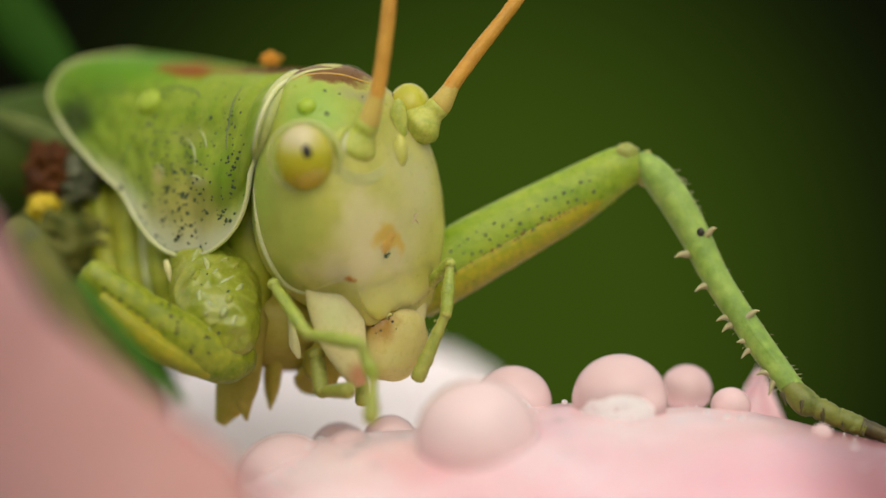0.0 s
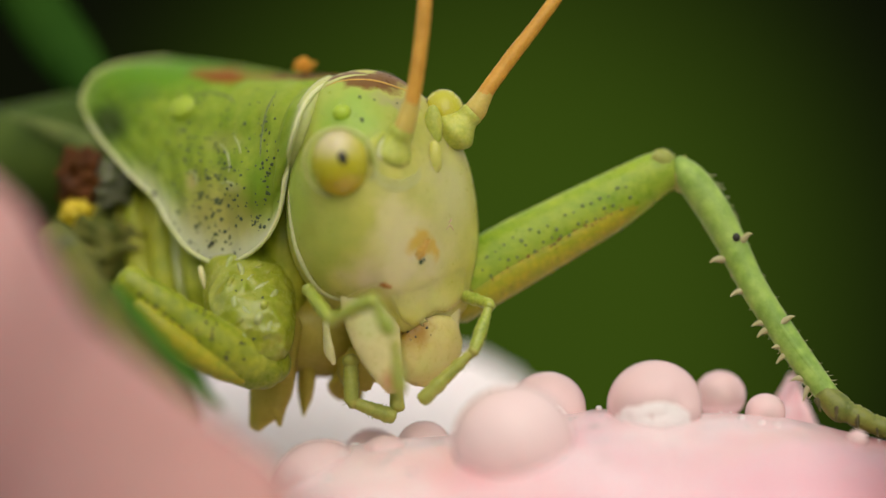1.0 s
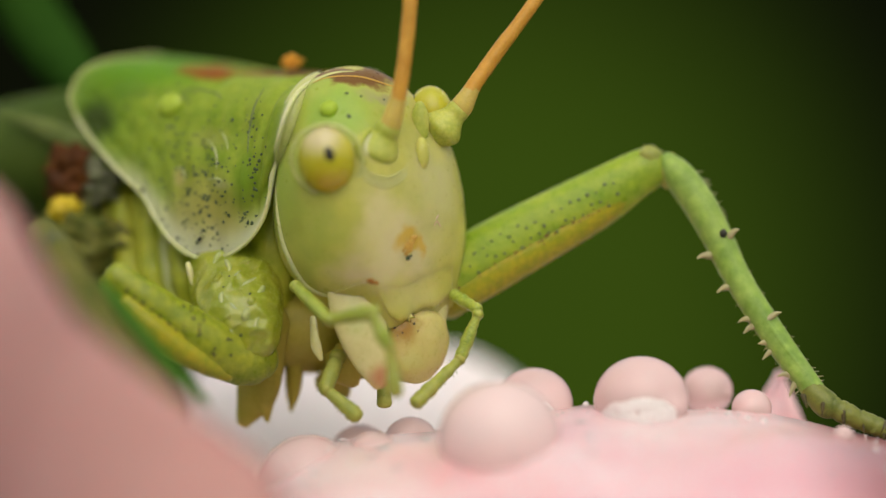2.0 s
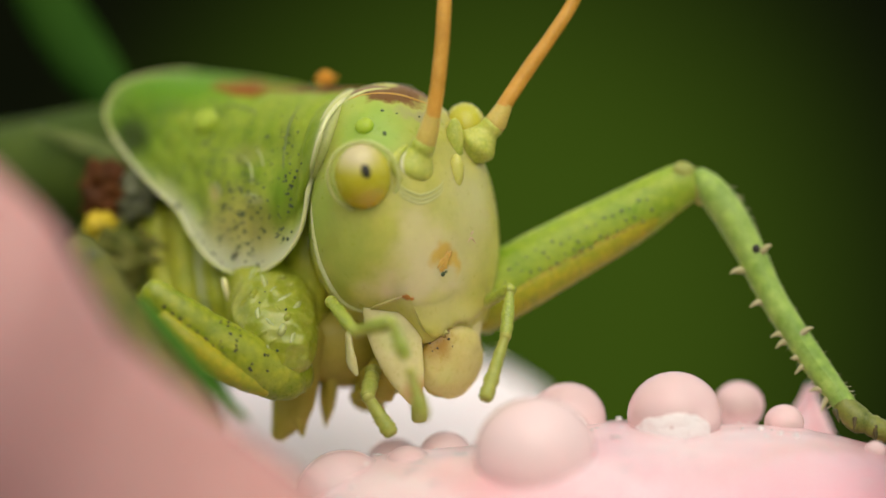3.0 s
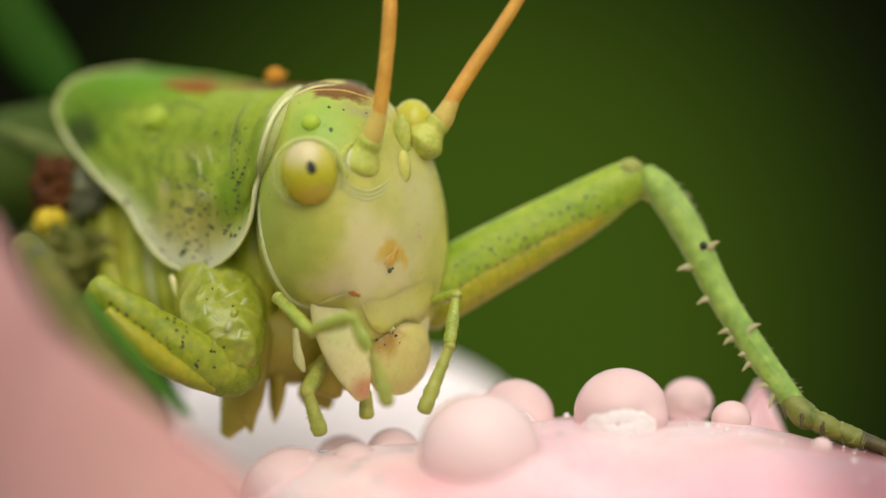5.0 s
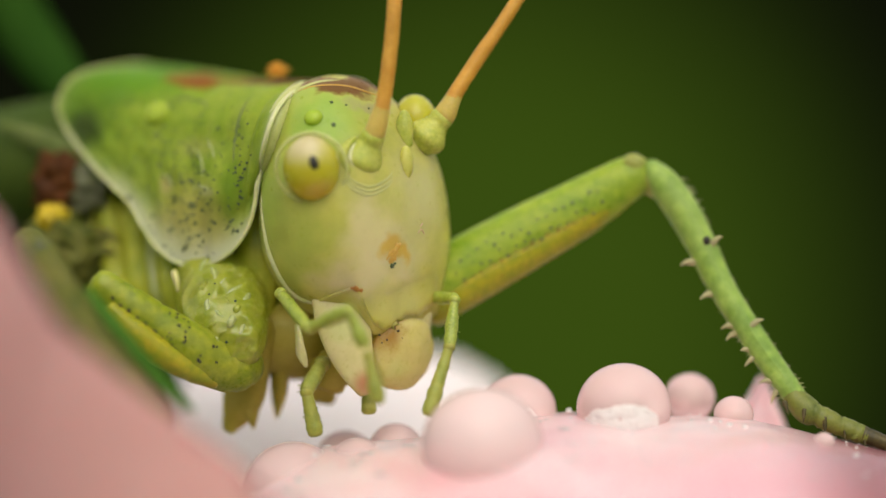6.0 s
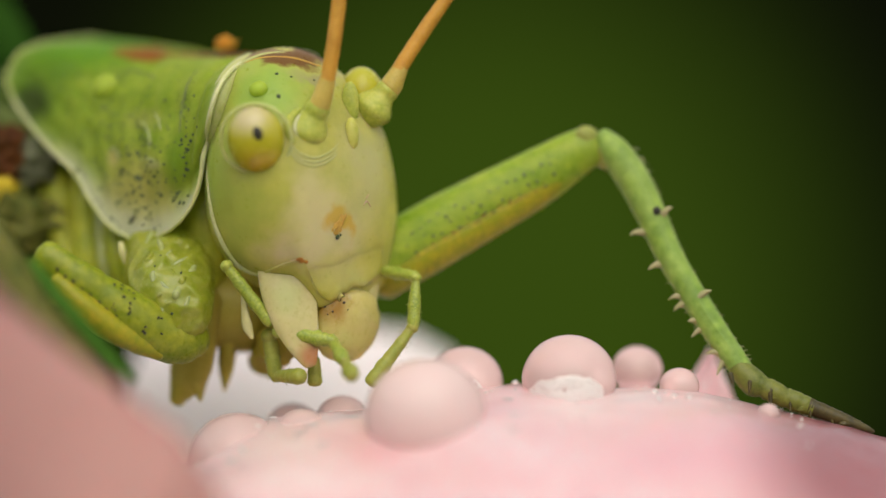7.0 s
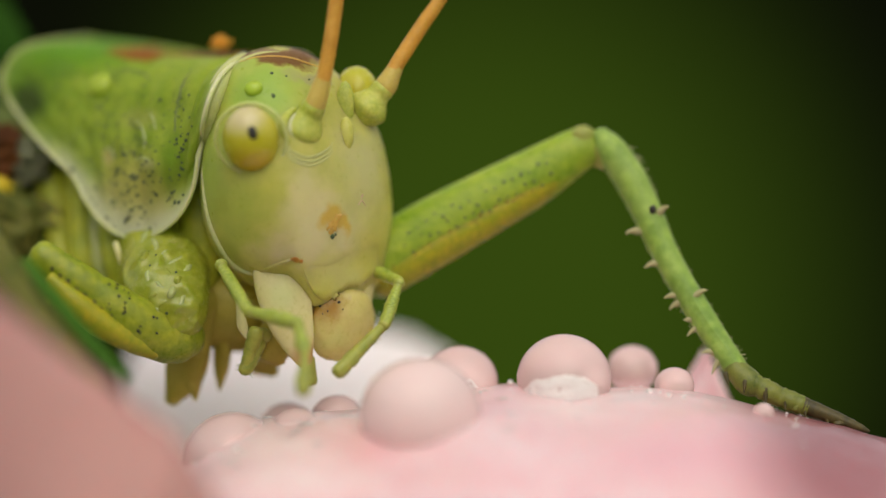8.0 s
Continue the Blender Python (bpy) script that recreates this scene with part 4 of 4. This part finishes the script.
cparts("yellow_keel", tube([(-420, 26, -221), (-473, -6, -191), (-519, -28, -160), (-557, -46, -124), (-596, -56, -84)], [13, 22, 24, 20, 10], 18, wob=0.03), M_YELLOW, fem, "yellow lower keel")
DOTS = [(-593, -69), (-579, -81), (-565, -91), (-550, -104), (-536, -114), (-521, -128), (-508, -139), (-487, -160), (-471, -175)]
near_dots = [((x, 0, z), rng.uniform(3.2, 4.8)) for x, z in DOTS] + [((-500 + rng.uniform(0, 92), 0, -92 - rng.uniform(0, 96)), rng.uniform(1.6, 3.6)) for k in range(34)]
cparts("speckle", marks_on(fem, near_dots), M_PUPIL, fem, "row of black dots")
cparts("foreleg_tibia", tube([(-617, -190, -57), (-599, -210, -78), (-552, -240, -128), (-496, -262, -190), (-458, -270, -229), (-431, -275, -252)], [10, 12, 12, 11, 9, 6], 18), M_NEARTIB, None, "bright green tibia folded along the femur")
cparts("midleg_femur", tube([(-738, -60, 29), (-703, -150, -2), (-647, -250, -72), (-595, -310, -134), (-540, -340, -189), (-473, -350, -260)], [26, 34, 36, 33, 28, 20], 20, wob=0.05, seed=3), M_MIDLEG, None, "brownish middle leg out of focus beside the petal")
cparts("midleg_knee", blob(np.array((-701, -165, 4)), (22, 20, 26), rough=0.3, seed=9), M_GREYJOINT, None, "greyish knee of the middle leg")

# sternum lobes under the body
cparts("sternum", blob(np.array((-298.1, 220.0, -145.9)), (120, 90, 80), rough=0.1), M_OLIVE, None, "olive underside of the thorax")
for pts, r in [([(-355.6, 150.0, -123.0), (-377.9, 170.0, -248.1), (-407.9, 180.0, -316.3)], (46, 44, 14)), ([(-371.9, 160.0, -164.7), (-365.1, 165.0, -268.6), (-361.3, 170.0, -312.5)], (26, 22, 5)), ([(-311.1, 180.0, -155.0), (-314.9, 190.0, -238.8), (-319.4, 195.0, -296.5)], (34, 24, 3)),
               ([(-233.6, 190.0, -144.9), (-238.3, 200.0, -228.9), (-218.6, 205.0, -266.8)], (50, 46, 10)), ([(-272.6, 60.0, -120.6), (-267.0, 50.0, -165.8), (-256.7, 48.0, -194.1)], (9, 11, 4))]:
    cparts("sternum_lobe", tube(pts, r, 14, flat=0.6), M_OLIVE if r[0] > 10 else M_MOUTH, None, "pointed lobe under the thorax")

# mouthparts
jaw_y = onto(head, (-192, 0, -50))[0][1]
cparts("mandible", tube([(-198, jaw_y + 96, -20), (-197, jaw_y + 56, -60), (-191, jaw_y + 40, -105), (-179, jaw_y + 31, -155), (-164, jaw_y + 24, -200), (-151, jaw_y + 20, -238)], [46, 50, 50, 43, 31, 14], 32, flat=0.34, hint=(1, 0.1, 0), per=12), M_MANDIBLE, head, "pale mandible with a reddish tip")
flat_a, flat_b, flat_c = (onto(head, p)[0] for p in ((-125, 0, -30), (-60, 0, -30), (-90, 0, -75)))


def clypeus_fn(u, v):
    """Free plate over the jaws: fused with the face above, with an uneven lower edge."""
    x = -158 + 137 * u
    edge_z = np.interp(x + np.linspace(-4, 4, 5), [-158, -152, -147, -135, -117, -89, -77, -53, -21], [-62, -76, -94, -116, -129, -119, -101, -104, -76]).mean()
    z = -44 + 50 * u + (edge_z + 44 - 50 * u) * v
    plane = flat_a[1] + (x + 125) / 65 * (flat_b[1] - flat_a[1]) + (z + 30) / -45 * (flat_c[1] - (flat_a[1] * 0.46 + flat_b[1] * 0.54))
    hit, _ = onto(head, (x, 0, z))
    y = plane if hit is None else min(hit[1], plane + 24)
    lift = 12 * v * v - 1.5 + 2 * math.sin(9 * u + 1) * v * v * (1 - v)
    return x, y - lift + 12 * max(0.0, (0.15 - u) / 0.15) ** 2 + 7 * max(0.0, (v - 0.85) / 0.15) ** 2, z


cparts("clypeus", sheet(clypeus_fn, 48, 30, -14), M_HEAD, head, "glossy yellow-green plate above the upper lip")
cparts("mandible", tube([(-53.9, 160.0, -40.4), (-55.4, 118.0, -101.6), (-69.5, 98.0, -162.5), (-95.6, 76.0, -217.7)], [22, 27, 24, 9], 24, flat=0.6, hint=(1, 0.3, 0)), M_MANDIBLE, head)
cparts("hinge_spot", marks_on(head, [((-165.0, 0.0, -53.0), 7), ((-156.0, 0.0, -56.0), 4), ((-172.0, 0.0, -52.0), 4)], 0.6), M_HINGE, head, "reddish brown jaw hinge")
labrum = cparts("labrum", blob(np.array((-88.0, 88.0, -168.0)), (72, 64, 34), orient((0.48, -0.86, -0.05), (-0.40, -0.2, -0.88)), 48, 32, rough=0.05, seed=4, power=0.93), M_LABRUM, head, "oval cream upper lip")
cparts("lip_gap", marks_on(labrum, [((-112.0, 0.0, -122.0), 6), ((-102.0, 0.0, -120.0), 6), ((-120.0, 0.0, -127.0), 3.5), ((-93.0, 0.0, -117.0), 4), ((-78.0, 0.0, -103.0), 5), ((-97.0, 0.0, -125.0), 3)], 0.8), M_GAP, head, "dark stained seam above the upper lip")
cparts("speckle", marks_on(labrum, [((-91.0, 0.0, -130.0), 3.2), ((-125.0, 0.0, -137.0), 3), ((-111.0, 0.0, -146.0), 2), ((-120.0, 0.0, -151.0), 1.8), ((-84.0, 0.0, -143.0), 1.6)], 0.8), M_PUPIL, head)
cparts("labium", blob(np.array((-212.0, 110.0, -205.0)), (42, 40, 40), rough=0.2), M_OLIVE, head, "olive lower lip")
cparts("palp", tube([(-146.3, 70.0, -232.6), (-144.1, 66.0, -275.0)], [11, 14], 12), M_PALPTIP, head, "short far palp")

# small loose things on the insect
crumb = part("pollen_crumb", blob((0, 0, 0), (16, 12, 10), rough=0.7, seed=11, nu=32, nv=24, folds=0.16), M_CRUMB)
crumb.location = Vector((-320.7, 260.0, 354.6)) * U
tagged(crumb, "orange pollen crumb lying on the green pronotum", "pollen")
for place, size, ob in [((-547.0, 160.0, 273.5), (27, 24, 12), pron), ((-241.2, 40.0, 252.2), (17, 16, 11), head)]:
    p, nor = onto(ob, place, 1.0)
    bead = part("water_drop", blob((0, 0, 0), size, orient(nor, (1, 0, 0)), 28, 18), M_BEAD)
    bead.location = Vector(p) * U
    tagged(bead, "small greenish water bead lying on the insect", "water drop")


# ---- mouth palps that move ----
def segment(name, length, r0, r1, material, parent, tip=False):
    rad = [r0 * 0.75, r0, (r0 + r1) / 2, r1] + ([r1 * 0.95] if tip else [r1 * 0.85])
    shape = tube([(0, 0, -length * k / 4) for k in range(5)], rad, 14, per=4, hint=(1, 0, 0), wob=0.07, seed=int(length))
    hairs = []
    for k in range(14):
        a, z = rng.uniform(0, 6.28), -length * rng.uniform(0.1, 0.95)
        w = np.array([math.cos(a), math.sin(a), -0.5])
        b = np.array([0, 0, z]) + w * r0 * 0.8
        hairs.append(tube([b, b + w * 8], [0.7, 0.4], 4, per=1, cap=False))
    return part(name, join(shape, blob((0, 0, -3), (r0 * 1.12, r0 * 1.12, r0 * 1.0), nu=12, nv=8), *hairs), material, parent)


def chain(base, joints, lengths):
    """Places of all joints at each time: sideways and height as given, depth from the fixed lengths."""
    rows = []
    for k, (t, *_) in enumerate(joints[0]):
        p, out = np.array(base, float), [np.array(base, float)]
        for j, length in zip(joints, lengths):
            x, z = j[k][1]
            flat = math.hypot(x - p[0], z - p[2])
            fore = math.sqrt(max(0.0, length * length - flat * flat))
            p = np.array([x, p[1] - fore, z])
            out.append(p)
        rows.append((t, out))
    return rows


def key_chain(segments, rows):
    for i, seg in enumerate(segments):
        keys = []
        for t, pts in rows:
            way = Vector(pts[i + 1] - pts[i]).normalized()
            turn = Vector((0, 0, -1)).rotation_difference(way).to_matrix().to_4x4()
            keys.append((t, Matrix.Translation((Vector(pts[i]) - BASE) * U) @ turn))
        walk(seg, keys)


palp_near = [segment("palp_segment", 132, 11, 12, M_PALP, head), segment("palp_segment", 106, 11, 14, M_PALP, head),
             segment("palp_segment", 64, 10, 13, M_PALP, head), segment("palp_segment", 84, 9, 14, M_PALPTIP, head, True)]
palp_far = [segment("palp_segment", 90, 11, 11, M_PALP, head), segment("palp_segment", 92, 10, 12, M_PALP, head), segment("palp_segment", 128, 10, 14, M_PALPTIP, head, True)]
palp_low = [segment("palp_segment", 76, 14, 14, M_PALPTIP, head), segment("palp_segment", 78, 11, 14, M_PALPTIP, head, True)]

TIMES = (0.0, 0.5, 1.0, 1.5, 1.7, 2.8, 3.0, 3.5, 4.0, 4.5, 4.7, 5.8, 6.0, 6.5, 7.0, 7.5, 8.0)


def timed(*places):
    return list(zip(TIMES, places))


NEAR_A = timed((-239, -149), (-241, -134), (-256, -113), (-265, -122), (-247, -116), (-228, -138), (-255, -112), (-244, -142), (-224, -159), (-235, -147), (-233, -130), (-263, -110), (-246, -122), (-243, -131), (-212, -181), (-229, -157), (-247, -143))
NEAR_B = timed((-144, -164), (-159, -111), (-181, -76), (-160, -85), (-165, -92), (-154, -126), (-190, -93), (-136, -151), (-123, -181), (-135, -132), (-141, -111), (-223, -64), (-173, -89), (-143, -101), (-110, -197), (-144, -157), (-157, -163))
NEAR_C = timed((-121, -224), (-126, -189), (-144, -149), (-134, -159), (-134, -156), (-121, -190), (-157, -176), (-122, -199), (-96, -218), (-115, -187), (-114, -176), (-186, -137), (-140, -163), (-123, -161), (-86, -233), (-129, -217), (-142, -213))
NEAR_D = timed((-124, -294), (-122, -300), (-134, -249), (-129, -264), (-119, -263), (-108, -300), (-132, -268), (-112, -274), (-94, -249), (-108, -287), (-86, -282), (-140, -266), (-114, -282), (-108, -286), (-70, -253), (-126, -312), (-142, -278))
FAR_A = timed((13, -24), (16, -65), (22, -88), (12, -107), (19, -111), (29, -71), (21, -38), (21, -32), (9, -44), (15, -47), (16, -51), (29, -64), (11, -71), (9, -46), (39, -83), (21, -52), (18, -93))
FAR_B = timed((6, -114), (-3, -147), (-6, -168), (-22, -187), (-18, -193), (15, -162), (12, -121), (28, -117), (-4, -145), (0, -127), (4, -134), (10, -156), (2, -154), (7, -131), (34, -173), (21, -147), (-7, -168))
FAR_C = timed((-49, -239), (-67, -257), (-101, -260), (-132, -267), (-113, -257), (-20, -263), (-25, -231), (-9, -237), (-37, -237), (-50, -252), (-46, -249), (-26, -275), (-35, -273), (-31, -256), (-41, -273), (-24, -257), (-89, -253))
LOW_A = timed((-217, -254), (-236, -257), (-226, -263), (-240, -242), (-244, -244), (-255, -245), (-236, -231), (-209, -252), (-215, -246), (-195, -267), (-233, -240), (-259, -220), (-255, -236), (-243, -251), (-216, -263), (-258, -256), (-262, -255))
LOW_B = timed((-164, -249), (-150, -263), (-151, -290), (-175, -282), (-184, -289), (-200, -300), (-194, -295), (-129, -262), (-151, -273), (-125, -265), (-182, -317), (-245, -321), (-237, -319), (-193, -316), (-166, -261), (-224, -186), (-240, -181))


def motions():
    key_chain(palp_near, chain((-303, 34.0, -61), [NEAR_A, NEAR_B, NEAR_C, NEAR_D], [132, 106, 64, 84]))
    key_chain(palp_far, chain((-32.9, 130.0, -71.0), [FAR_A, FAR_B, FAR_C], [90, 92, 128]))
    # the far foreleg sways a little: the knee slides along, the shin turns about the planted foot
    foot = (Vector((628.4, 75.0, -255.2)) - BASE) * U
    sway = ((0.0, 0), (1.0, 4), (2.8, 6), (3.5, 10), (4.5, 5), (6.5, 11), (7.0, 17), (8.0, 20))
    walk(leg_far, [(t, pose(s * U, 0, 0)) for t, s in sway])
    walk(tib_far, [(t, Matrix.Translation(foot) @ pose(0, 0, 0, 0, math.degrees(s / 420), 0) @ Matrix.Translation(-foot)) for t, s in sway])
    # the antennae lean over a little after the first seconds
    for base, root, leans in ((ant_near, (-154, 0, 180), ((0.0, 1.6), (1.7, 1.3), (2.8, 0.4), (4.5, 0.1), (6.5, 1.3), (7.5, 2.1), (8.0, 2.7))), (ant_far, (-39.8, 88, 223.3), ((0.0, 0), (1.7, -0.8), (2.8, -2.6), (4.5, -3.6), (8.0, -3.8)))):
        at = (Vector(root) - BASE) * U
        walk(base, [(t, Matrix.Translation(at) @ pose(0, 0, 0, 0, a, 0) @ Matrix.Translation(-at)) for t, a in leans])
    key_chain(palp_low, chain((-227.5, 70.0, -187.9), [LOW_A, LOW_B], [76, 78]))


motions()
